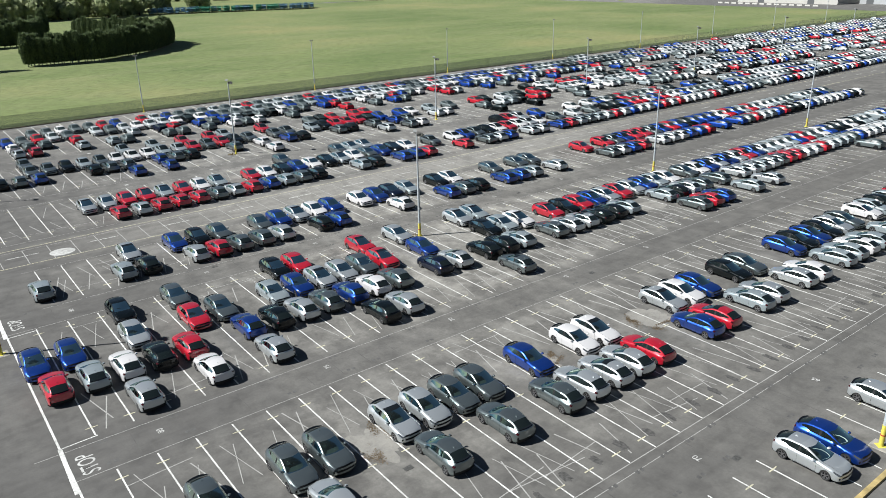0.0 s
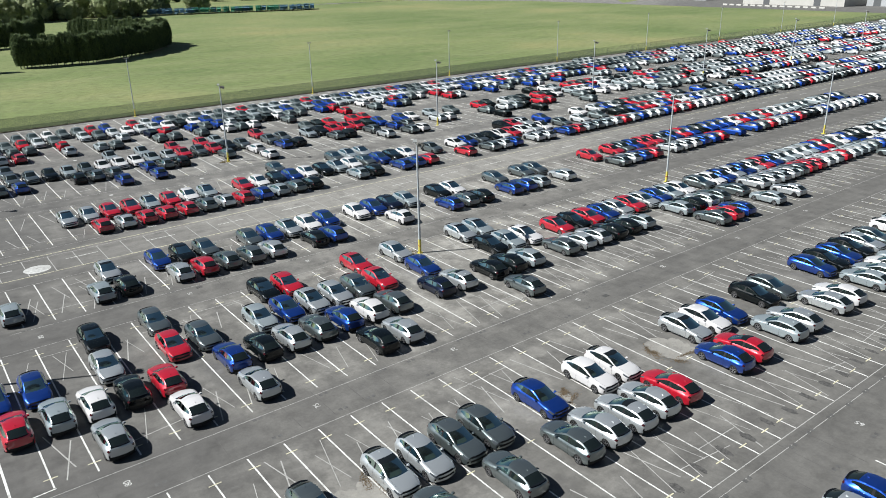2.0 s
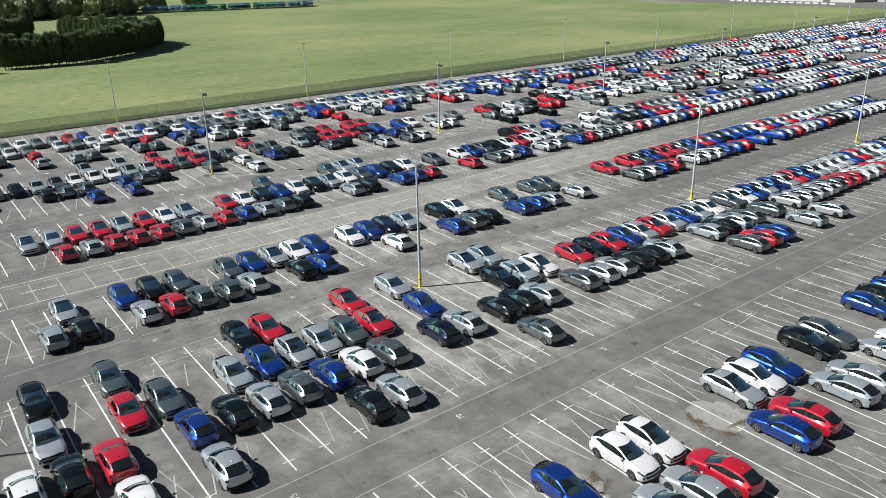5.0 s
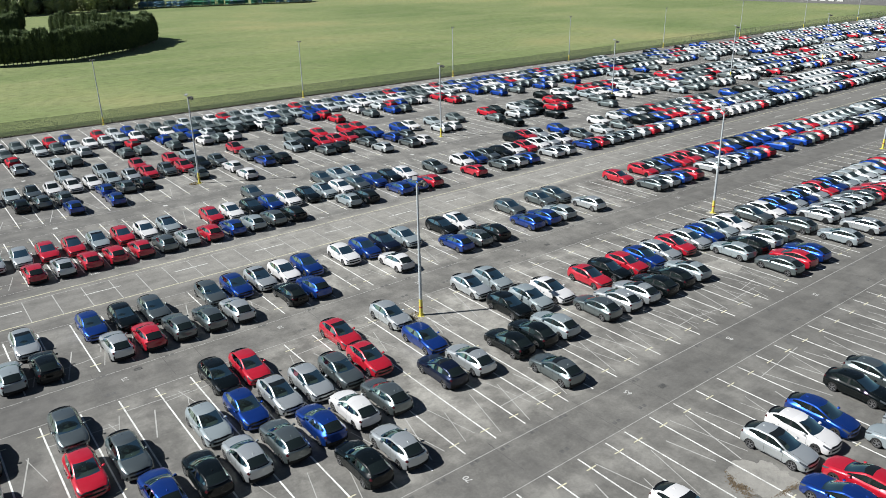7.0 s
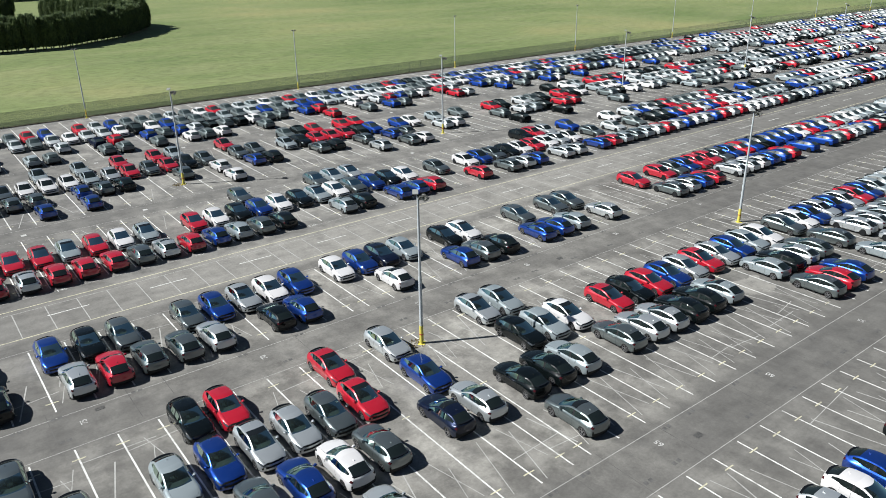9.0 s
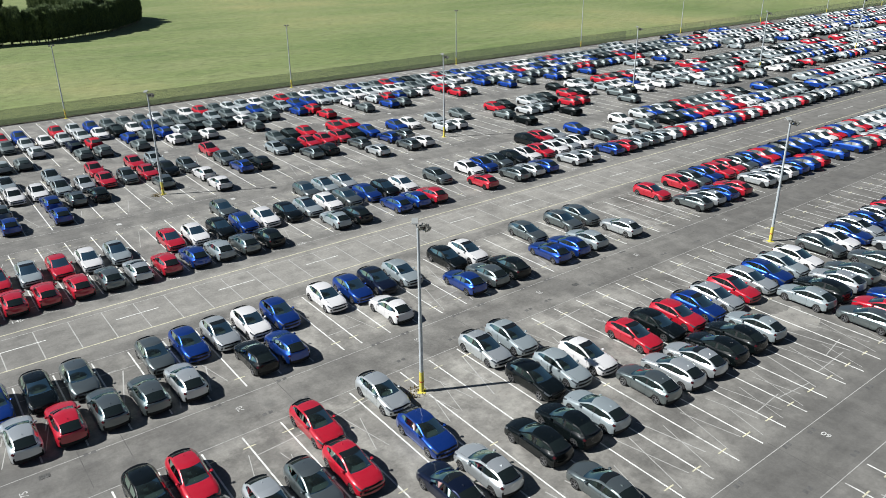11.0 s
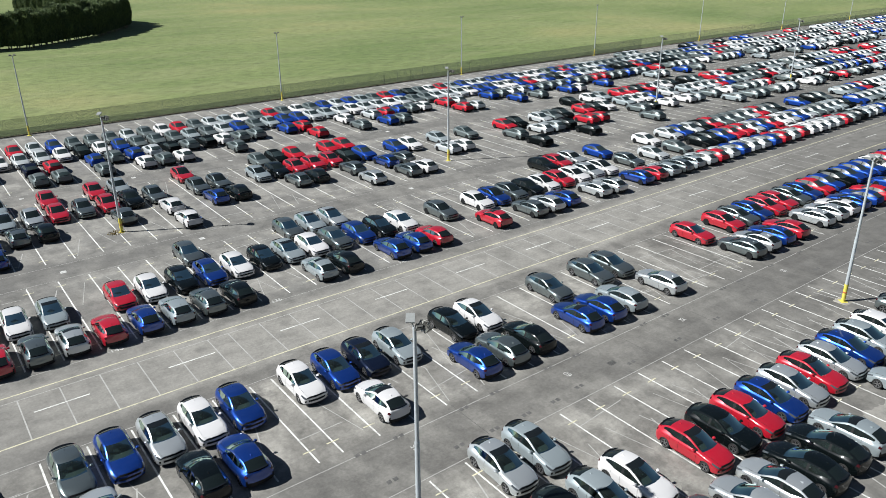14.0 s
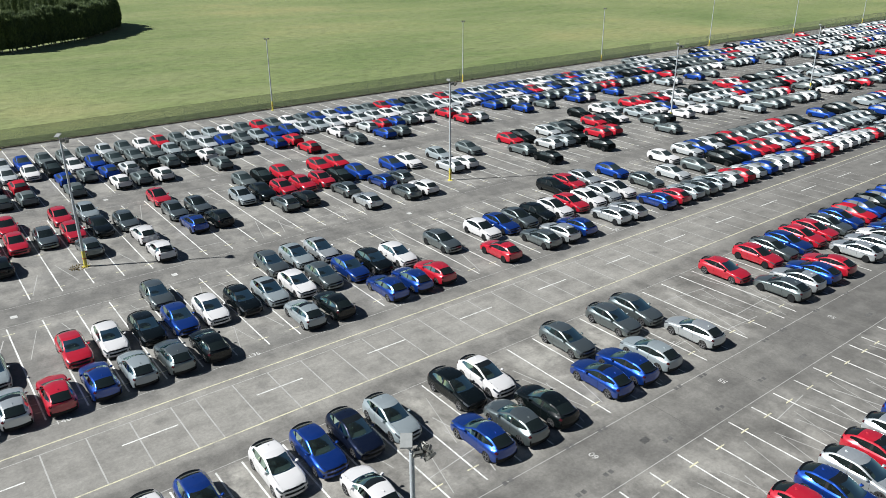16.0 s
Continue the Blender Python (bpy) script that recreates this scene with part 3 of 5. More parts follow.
for k in range(-14, 12):
    u, y = 2.395 * k - 0.35 + old.uniform(-0.1, 0.1), -38.1 + old.uniform(-0.2, 0.2)
    wide, long = old.uniform(0.20, 0.34), old.uniform(0.45, 0.62)
    ring = []
    for i in range(14):
        a = 2 * math.pi * i / 14
        grow = old.uniform(0.72, 1.15)
        px, py = P(u + wide * grow * math.copysign(abs(math.cos(a)) ** 0.6, math.cos(a)), y + long * grow * math.copysign(abs(math.sin(a)) ** 0.6, math.sin(a)))
        ring.append((px, py, 0.0031))
    marks.quad(ring)
    marks.strip(P(u - 0.04, y - long * 1.1), P(u + 0.02, y + long * 1.1), 0.07, 0.0036)
thing("tarmac_joints", joints, [M["joint"]], "dark joints across the aisles in the tarmac", "joint", "structure")
thing("blacked_out_marks", marks, [M["blackout"]], "dark bars where old bay marks are painted over", "road marking", "structure")
thing("blacked_out_numbers", s, [M["tar"]], "pairs of dark patches where old numbers are blacked out", "road marking", "structure")


def lettering(words, x, y, size, squeeze=1.0, turn=90):
    """Words painted flat on the ground, to be read by drivers heading west."""
    cu = bpy.data.curves.new("painted_number", "FONT")
    cu.body, cu.size, cu.align_x, cu.align_y = words, size, "CENTER", "CENTER"
    cu.offset = 0.004
    tmp = new("tmp", cu)
    me = bpy.data.meshes.new_from_object(tmp.evaluated_get(bpy.context.evaluated_depsgraph_get()))
    bpy.data.objects.remove(tmp)
    me.materials.append(M["faded_line"])
    ob = new("painted_word" if words == "STOP" else "painted_number", me)
    ob.matrix_world = pose(x, y, 0.007, 0, 0, turn) @ Matrix.Diagonal((1, squeeze, 1, 1))
    tagged(ob, "white painted word on the tarmac" if words == "STOP" else "white painted bay number on the tarmac", "road marking", kind="structure")


for words, x, y in (("80", -34.0, 4.8), ("75", -21.65, 5.3), ("70", -9.7, 5.45), ("65", 3.7, 5.4), ("60", 15.74, 5.44), ("55", 27.72, 5.41), ("50", 41.6, 5.46),
                    ("80", -34.3, -18.4), ("75", -22.0, -18.2), ("70", -10.17, -18.0), ("65", 3.6, -17.95), ("60", 15.3, -18.0), ("55", 27.6, -18.2), ("50", 41.5, -18.2),
                    ("70", -10.8, -41.74), ("65", 3.05, -41.77)):
    lettering(words, x, y, 0.56)
for words, x, y in (("145", -18.0, 26.6), ("140", -6.05, 26.65), ("135", 5.92, 26.75), ("130", 17.9, 26.9), ("125", 30.0, 26.95), ("120", 43.0, 27.0)):
    lettering(words, x, y, 0.60, turn=0)
lettering("STOP", -38.8, -19.0, 0.95, 1.5)
lettering("STOP", -38.3, 4.7, 0.95, 1.5)
s = Shape()
for x, y in ((-5.73, 42.95), (6.36, 43.05), (18.4, 43.1), (30.4, 43.1), (-17.8, 42.9), (-4.5, 66.6), (7.44, 66.9), (19.3, 66.6), (31.3, 66.8), (43.2, 66.8), (-16.5, 66.4)):
    for j in (0.0,):
        s.quad(((x - 0.24, y + j - 0.26, 0.006), (x + 0.24, y + j - 0.26, 0.006), (x + 0.24, y + j + 0.26, 0.006), (x - 0.24, y + j + 0.26, 0.006)))
thing("painted_bars", s, [M["faded_line"]], "small white painted marks in the far aisles", "road marking", "structure")
s = Shape()
ax, ay = -44.6, -18.0
s.strip((ax, ay - 1.2), (ax + 0.05, ay + 0.3), 0.14, 0.005)
s.quad(((ax - 0.22, ay + 0.3, 0.005), (ax + 0.3, ay + 0.3, 0.005), (ax + 0.05, ay + 1.1, 0.005)))
thing("painted_arrow", s, [M["white_line"]], "white painted arrow on the tarmac", "road marking", "structure")


# ---- the car: a five-door hatchback, 4.5 m long, nose towards +x ----
# Stations run from nose to tail; each row of the skin runs along the car, from the sill up to the middle of the roof.
SIDE_X = [2.08, 1.93, 1.70, 1.60, 1.32, 1.04, 0.94, 0.70, 0.30, -0.12, -0.40, -0.50, -0.98, -1.10, -1.38, -1.66, -1.78, -1.98, -2.12]
ROOF_X = [2.20, 2.06, 1.84, 1.70, 1.42, 1.17, 1.05, 0.97, 0.53, 0.10, -0.26, -0.42, -0.78, -1.06, -1.40, -1.74, -2.03, -2.15, -2.23]
ROOF_Z = [0.745, 0.805, 0.865, 0.895, 0.945, 0.975, 0.985, 1.005, 1.235, 1.395, 1.432, 1.437, 1.427, 1.408, 1.365, 1.235, 1.095, 1.06, 0.975]
AXLES = (1.32, -1.38)
LAST = len(SIDE_X) - 1


def keyed(table, i):
    """Value at station i from a few keyed stations, gliding between them."""
    keys = sorted(table)
    if i <= keys[0]:
        return table[keys[0]]
    for a, b in zip(keys, keys[1:]):
        if i <= b:
            t = (i - a) / (b - a)
            return table[a] + (table[b] - table[a]) * t
    return table[keys[-1]]


# half widths and heights of the rows: sill, door foot, lower door, crease, shoulder, window sill, window head, roof edge
ROW_Y = [
    {0: 0.70, 1: 0.76, 2: 0.80, 16: 0.80, 17: 0.77, 18: 0.70},
    {0: 0.765, 1: 0.850, 2: 0.885, 3: 0.905, 5: 0.905, 6: 0.885, 8: 0.872, 11: 0.872, 12: 0.885, 13: 0.905, 15: 0.905, 16: 0.885, 17: 0.845, 18: 0.765},
    {0: 0.785, 1: 0.865, 2: 0.897, 3: 0.912, 5: 0.912, 6: 0.892, 8: 0.876, 11: 0.876, 12: 0.892, 13: 0.912, 15: 0.912, 16: 0.897, 17: 0.86, 18: 0.785},
    {0: 0.785, 1: 0.862, 2: 0.893, 4: 0.910, 6: 0.896, 8: 0.892, 11: 0.893, 12: 0.900, 14: 0.912, 16: 0.895, 17: 0.86, 18: 0.785},
    {0: 0.755, 1: 0.835, 2: 0.868, 4: 0.884, 6: 0.874, 8: 0.866, 11: 0.868, 13: 0.878, 15: 0.872, 16: 0.855, 17: 0.82, 18: 0.755},
    {0: 0.68, 1: 0.765, 2: 0.800, 4: 0.822, 6: 0.815, 7: 0.795, 9: 0.802, 11: 0.804, 12: 0.800, 13: 0.782, 14: 0.735, 15: 0.690, 16: 0.700, 17: 0.715, 18: 0.68},
    {0: 0.60, 1: 0.70, 2: 0.735, 4: 0.755, 6: 0.735, 7: 0.712, 8: 0.678, 9: 0.645, 10: 0.650, 12: 0.642, 13: 0.632, 14: 0.615, 15: 0.612, 16: 0.632, 17: 0.65, 18: 0.60},
    {0: 0.50, 1: 0.60, 2: 0.645, 4: 0.675, 6: 0.665, 7: 0.655, 8: 0.615, 9: 0.572, 10: 0.575, 12: 0.568, 13: 0.560, 14: 0.545, 15: 0.545, 16: 0.560, 17: 0.58, 18: 0.50},
]
ROW_Z = [
    {0: 0.22, 1: 0.20, 2: 0.20, 3: 0.56, 4: 0.685, 5: 0.56, 6: 0.20, 12: 0.20, 13: 0.56, 14: 0.685, 15: 0.56, 16: 0.20, 17: 0.22, 18: 0.26},
    {0: 0.26, 2: 0.26, 3: 0.565, 4: 0.69, 5: 0.565, 6: 0.25, 12: 0.25, 13: 0.565, 14: 0.69, 15: 0.565, 16: 0.27, 18: 0.33},
    {0: 0.36, 2: 0.44, 3: 0.605, 4: 0.722, 5: 0.605, 6: 0.42, 12: 0.42, 13: 0.605, 14: 0.722, 15: 0.61, 16: 0.48, 18: 0.48},
    {0: 0.49, 2: 0.63, 4: 0.765, 6: 0.69, 8: 0.68, 11: 0.70, 12: 0.72, 14: 0.79, 16: 0.74, 18: 0.64},
    {0: 0.575, 1: 0.65, 2: 0.735, 4: 0.83, 6: 0.85, 11: 0.880, 14: 0.91, 16: 0.90, 18: 0.80},
    {0: 0.665, 1: 0.745, 2: 0.805, 4: 0.875, 6: 0.920, 7: 0.935, 11: 0.955, 12: 0.975, 13: 1.000, 14: 1.055, 15: 1.065, 16: 1.010, 17: 0.98, 18: 0.905},
    {0: 0.70, 1: 0.772, 2: 0.835, 4: 0.912, 6: 0.955, 7: 0.978, 8: 1.15, 9: 1.293, 10: 1.328, 11: 1.332, 12: 1.310, 13: 1.285, 14: 1.232, 15: 1.125, 16: 1.050, 17: 1.025, 18: 0.945},
    {0: 0.718, 1: 0.785, 2: 0.850, 4: 0.930, 6: 0.970, 7: 0.990, 8: 1.195, 9: 1.350, 10: 1.388, 11: 1.393, 12: 1.378, 13: 1.358, 14: 1.318, 15: 1.190, 16: 1.070, 17: 1.048, 18: 0.965},
]
ROW_LEAN = [0, 0, 0, 0, 0, 0, 0.06, 0.18, 0.72, 1.0]      # how far each row follows the roof's stations,
TAIL_LEAN = [0, 0, 0, 0, 0, 0.25, 0.45, 0.62, 0.9, 1.0]   # and behind the rear axle


def skin_point(i, j):
    """Point of the outer skin at station i, row j (row 9 lies on the middle)."""
    x = SIDE_X[i] + (ROOF_X[i] - SIDE_X[i]) * (TAIL_LEAN if 14 < i < LAST else ROW_LEAN)[j]
    if j == 9:
        return Vector((x, 0, ROOF_Z[i]))
    if j == 8:
        return Vector((x, keyed(ROW_Y[7], i) * 0.55, ROOF_Z[i] * 0.74 + keyed(ROW_Z[7], i) * 0.26))
    if j in (5, 6) and i == 0:
        x += 0.03 * (j - 4)
    return Vector((x, keyed(ROW_Y[j], i), keyed(ROW_Z[j], i)))


def end_point(front, k, m):
    """Point of the nose or tail panel: k from the lip up, m from the corner to the middle."""
    i = 0 if front else LAST
    if k == 5:
        return skin_point(i, 5 + m)
    corner = skin_point(i, k)
    top = skin_point(i, 5 + m)
    f = top.y / skin_point(i, 5).y                  # 1 at the corner, 0 in the middle
    if m == 0:
        return corner
    if front:
        x = 2.08 + (0.15, 0.205, 0.175, 0.190, 0.155)[k] * (1 - f ** 2.2)
    else:
        x = -2.12 - (0.13, 0.15, 0.17, 0.14, 0.10)[k] * (1 - f ** 2.2)
    return Vector((x, corner.y * f, corner.z + (top.z - skin_point(i, 5).z) * k / 5))


def skin_part(i, j):
    if j == 0:
        return "underside"
    if j == 4 and i < 2:
        return "headlight"
    if j == 4 and i == 17:
        return "tail_light"
    if j == 5 and 7 <= i <= 14:
        return "pillar" if i == 10 else "side_window"
    if j >= 7:
        if i < 6:
            return "bonnet"
        if i == 6 or i == 7 or i == 8:
            return "windscreen"
        if i in (9, 10):
            return "sunroof"
        if i in (14, 15):
            return "rear_window"
        if i in (11, 12, 13):
            return "roof"
        if i == 16:
            return "spoiler"
    return "body"


def end_part(front, k, m):
    if front:
        return {0: "underside", 1: "body", 2: "body" if m == 1 else "grille", 3: "body", 4: "headlight" if m < 2 else "grille"}[k]
    return {0: "underside", 1: "rear_bumper", 2: "rear_bumper" if m == 0 else "body", 3: "body", 4: "tail_light" if m == 0 else "body"}[k]


TAGS = ["body", "underside", "headlight", "tail_light", "side_window", "pillar", "windscreen", "sunroof", "rear_window", "roof", "spoiler", "bonnet", "grille", "rear_bumper"]


def skin(stations, rows, smooth_steps):
    """The whole closed skin of the car, as (vertices, faces, tag of each face)."""
    verts, seen, faces, tags = [], {}, [], []

    def at(p, side):
        key = (round(p.x, 4), round(p.y * side, 4), round(p.z, 4))
        if key not in seen:
            seen[key] = len(verts)
            verts.append(key)
        return seen[key]

    def add(tag, *pts):
        for side in (1, -1):
            q = [at(p, side) for p in pts]
            q = [a for n, a in enumerate(q) if a not in q[:n]]
            if len(q) > 2:
                faces.append(q if side > 0 else q[::-1])
                tags.append(TAGS.index(tag))

    ends = [k for k in rows if k <= 5]
    across = [j - 5 for j in rows if j >= 5]
    for a, b in zip(stations, stations[1:]):
        for r, q in zip(rows, rows[1:]):
            mid_i = a if b - a < 3 else (a + b) // 2
            add(skin_part(mid_i, r), skin_point(a, r), skin_point(a, q), skin_point(b, q), skin_point(b, r))
    for front in (True, False):
        for k, h in zip(ends, ends[1:]):
            for m, n in zip(across, across[1:]):
                q = [end_point(front, k, m), end_point(front, k, n), end_point(front, h, n), end_point(front, h, m)]
                add(end_part(front, k, m), *(q if front else q[::-1]))
    if smooth_steps:
        me = bpy.data.meshes.new("cage")
        me.from_pydata(verts, [], faces)
        for _ in TAGS:
            me.materials.append(None)
        me.polygons.foreach_set("material_index", tags)
        ob = new("cage", me)
        sub = ob.modifiers.new("round", "SUBSURF")
        sub.levels = smooth_steps
        goal = np.array(verts)
        cage = goal.copy()
        for n in range(3):          # push the cage out until the rounded skin meets the plan
            me.vertices.foreach_set("co", cage.ravel())
            me.update()
            got = ob.evaluated_get(bpy.context.evaluated_depsgraph_get()).to_mesh()
            if n < 2:
                now = np.array([v.co[:] for v in got.vertices[:len(verts)]])
                cage += (goal - now) * 0.75
            else:
                verts = [tuple(v.co) for v in got.vertices]
                faces = [tuple(p.vertices) for p in got.polygons]
                tags = [p.material_index for p in got.polygons]
        bpy.data.objects.remove(ob)
    if rows[0] == 0:            # dark floor between the sills, arched over the wheels
        for a, b in zip(stations, stations[1:]):
            n = len(verts)
            verts = verts + [(SIDE_X[i], y * 0.78, keyed(ROW_Z[0], i) + 0.01) for i, y in ((a, 1), (a, -1), (b, -1), (b, 1))]
            faces = list(faces) + [(n + 3, n + 2, n + 1, n)]
            tags = list(tags) + [TAGS.index("underside")]
    return verts, faces, tags


class Panel:
    """Faces of the car sorted by the part they belong to."""

    def __init__(self):
        self.parts = {}

    def face(self, name, *pts):
        v, f = self.parts.setdefault(name, ([], []))
        n = len(v)
        v.extend(tuple(round(c, 4) for c in p) for p in pts)
        f.append(tuple(range(n, n + len(pts))))

    def welded(self, name):
        v, f = self.parts[name]
        seen, vv = {}, []
        for p in v:
            if p not in seen:
                seen[p] = len(vv)
                vv.append(p)
        ff = []
        for q in f:
            g = []
            for i in q:
                j = seen[v[i]]
                if j not in g:
                    g.append(j)
            if len(g) > 2:
                ff.append(tuple(g))
        return vv, ff


def hatchback(level):
    """level 0: close by, 1: middle distance, 2: far off."""
    pan = Panel()
    stations = (list(range(LAST + 1)), list(range(LAST + 1)), [0, 1, 2, 4, 6, 7, 8, 9, 11, 13, 14, 15, 16, 18])[level]
    rows = (list(range(10)), list(range(1, 10)), [1, 2, 4, 5, 6, 7, 9])[level]
    verts, faces, tags = skin(stations, rows, 1 if level == 0 else 0)
    for q, tag in zip(faces, tags):
        name = TAGS[tag]
        if name in ("headlight", "tail_light", "side_window", "pillar") and sum(verts[i][1] for i in q) < 0:
            name += "_b"
        pan.face(name, *[verts[i] for i in q])
    if level == 2:
        return pan

    def ribbon(name, pts, width, lift):
        """A narrow strip along a line on the skin, standing a little proud."""
        pts = [Vector(p) for p in pts]
        for a, b in zip(pts, pts[1:]):
            out = Vector((0, a.y + b.y, 0.9 * (a.z + b.z) - 1.1)).normalized()
            side = (b - a).cross(out).normalized() * width / 2
            pan.face(name, a - side + out * lift, b - side + out * lift, b + side + out * lift, a + side + out * lift)

    # wing across the foot of the rear window
    wing = [(-2.00 + 0.16 * abs(s) ** 2.2, 0.62 * s, 1.100 - 0.045 * abs(s) ** 2.5) for s in [-1 + i / 5 for i in range(11)]]
    for a, b in zip(wing, wing[1:]):
        a, b = Vector(a), Vector(b)
        back, drop = Vector((-0.15, 0, 0.02)), Vector((0.02, 0, -0.05))
        pan.face("spoiler", a, a + back, b + back, b)
        pan.face("spoiler", a + back, a + back + drop, b + back + drop, b + back)
        pan.face("spoiler", a + back + drop, a + drop, b + drop, b + back + drop)
    if level == 1:
        return pan
    # gaps round the doors and the bonnet
    for sgn in (1, -1):
        for i, rows_ in ((7, (1, 2, 3, 4, 5)), (11, (1, 2, 3, 4, 5)), (13, (3, 4, 5))):
            ribbon("shut_line", [(p.x, p.y * sgn, p.z) for p in [skin_point(i, j) for j in rows_]], 0.014, 0.006)
        ribbon("shut_line", [(p.x, p.y * sgn, p.z) for p in [skin_point(i, 1) + Vector((0, 0.004, 0.05)) for i in (7, 8, 9, 10, 11, 12)]], 0.014, 0.006)
        ribbon("shut_line", [(p.x, p.y * sgn, p.z) for p in [skin_point(i, 7) for i in range(0, 7)]], 0.012, 0.004)
    # door mirrors on short arms
    for sgn, name in ((1, "mirror"), (-1, "mirror_b")):
        c = Vector((0.53, 0.935 * sgn, 0.985))
        ring = []
        for x, grow in ((0.09, 0.45), (0.05, 0.85), (0.0, 1.0), (-0.07, 0.95)):
            ring.append([c + Vector((x, 0.095 * grow * math.cos(w), 0.065 * grow * math.sin(w))) for w in [i * math.pi / 4 for i in range(8)]])
        for a, b in zip(ring, ring[1:]):
            for i in range(8):
                j = (i + 1) % 8
                pan.face(name, a[i], a[j], b[j], b[i])
        pan.face(name, *ring[0])
        pan.face(name, *ring[-1][::-1])
        arm = Shape().box(0.48, min(0.79 * sgn, 0.90 * sgn), 0.945, 0.57, max(0.79 * sgn, 0.90 * sgn), 0.975)
        for q in arm.f:
            pan.face(name, *[arm.v[i] for i in q])
    # shark-fin aerial
    a, b, tip, c, d = (-0.98, 0.035, 1.395), (-0.98, -0.035, 1.395), (-1.16, 0, 1.475), (-1.19, 0.025, 1.365), (-1.19, -0.025, 1.365)
    for f in ((a, tip, b), (a, c, tip), (b, tip, d), (c, d, tip)):
        pan.face("aerial", *f)
    # seats, dashboard and floor seen through the glass
    box = Shape()
    box.box(-1.9, -0.76, 0.40, 0.9, 0.76, 0.44)
    box.box(0.36, -0.72, 0.44, 0.92, 0.72, 0.90, taper=0.06)
    for y in (-0.37, 0.37):
        box.box(-0.45, y - 0.24, 0.44, 0.15, y + 0.24, 0.62, taper=0.03)
        box.box(-0.62, y - 0.24, 0.50, -0.42, y + 0.24, 1.05, taper=0.05)
        box.box(-0.60, y - 0.11, 1.06, -0.48, y + 0.11, 1.22, taper=0.02)
    box.box(-1.45, -0.64, 0.44, -0.85, 0.64, 0.62, taper=0.03)
    box.box(-1.60, -0.60, 0.50, -1.40, 0.60, 1.00, taper=0.05)
    box.box(-1.95, -0.60, 0.44, -1.60, 0.60, 0.90, taper=0.02)
    for q in box.f:
        pan.face("interior", *[box.v[i] for i in q])
    return pan


def lathe(profile, sides, sweep=2 * math.pi):
    """Turn (r, y) pairs about the y axis."""
    v, f = [], []
    for i in range(sides):
        w = sweep * i / sides
        v += [(r * math.cos(w), y, r * math.sin(w)) for r, y in profile]
    n = len(profile)
    for i in range(sides):
        j = (i + 1) % sides
        for k in range(n - 1):
            f.append((i * n + k, i * n + k + 1, j * n + k + 1, j * n + k))
    return v, f


def wheel_meshes():
    v, f = lathe([(0.225, -0.10), (0.30, -0.108), (0.322, -0.085), (0.326, 0.0), (0.322, 0.085), (0.30, 0.108), (0.225, 0.10)], 20)
    tyre = mesh_of("wheel", v, f, [M["tyre"]], smooth=True)
    s = Shape()
    v, f = lathe([(0.228, 0.102), (0.205, 0.098), (0.195, 0.03), (0.04, 0.02)], 20)
    s.v, s.f, s.k = list(v), list(f), [0 if q[0] % 4 == 0 else 1 for q in f]
    for i in range(5):
        for off in (-0.14, 0.14):
            a = i * 2 * math.pi / 5 + off
            c, d = Vector((math.cos(a), 0, math.sin(a))), Vector((-math.sin(a), 0, math.cos(a)))
            p, q = c * 0.03, c * 0.212
            s.quad([p + d * 0.022 + Vector((0, 0.085, 0)), q + d * 0.016 + Vector((0, 0.095, 0)), q - d * 0.016 + Vector((0, 0.095, 0)), p - d * 0.022 + Vector((0, 0.085, 0))])
    s.quad([(0.045 * math.cos(a), 0.09, 0.045 * math.sin(a)) for a in [-i * math.pi / 4 for i in range(8)]])
    return tyre, s.mesh("rim", M["rim"], M["black_trim"])


NEAR = hatchback(0)
TYRE, RIM = wheel_meshes()
PART_MATERIAL = {"underside": "black_trim", "headlight": "headlight", "headlight_b": "headlight", "tail_light": "tail_light", "tail_light_b": "tail_light", "grille": "black_trim",
                 "rear_bumper": "black_trim", "side_window": "glass", "side_window_b": "glass", "windscreen": "screen_glass", "rear_window": "dark_glass",
                 "spoiler": "gloss_black", "interior": "interior", "pillar": "black_trim", "pillar_b": "black_trim"}
PART_LABEL = {"rear_window": "dark tinted rear window", "spoiler": "gloss black wing below the rear window", "sunroof": "dark glass sunroof", "grille": "black grille", "windscreen": "greenish windscreen"}
SHARED = {}


def car_prototype(code, sunroof):
    word, _, _, says = PAINT[code]
    base = new("car")
    tagged(base, f"{says} five-door hatchback" + (" with dark sunroof" if sunroof else "") + ", parked on tarmac", "car", "rows of parked new cars")
    for name in NEAR.parts:
        if name == "shut_line":
            continue
        key = PART_MATERIAL.get(name, code)
        if name == "sunroof":
            key = "roof_glass" if sunroof else code
        if (name, key) not in SHARED:
            v, f = NEAR.welded(name)
            which = [0] * len(f)
            if name == "body":          # with the gaps round its doors
                gap_v, gap_f = NEAR.welded("shut_line")
                f = f + [tuple(i + len(v) for i in q) for q in gap_f]
                v, which = v + gap_v, which + [1] * len(gap_f)
            SHARED[name, key] = mesh_of(name, v, f, [M[key], M["black_trim"]][:1 + max(which)], which, smooth=True)
        plain_name = name.replace("_b", "") if name.endswith("_b") else name
        if name == "sunroof" and not sunroof:
            plain_name = "roof"
        part(plain_name, SHARED[name, key], base, PART_LABEL.get(plain_name, ""))
    for ax in AXLES:
        for side in (1, -1):
            w = part("wheel", TYRE, base)
            w.matrix_basis = pose(ax, 0.79 * side, 0.326, 0, 0, 0 if side > 0 else 180)
            part("rim", RIM, w, "dark alloy rim")
    return base


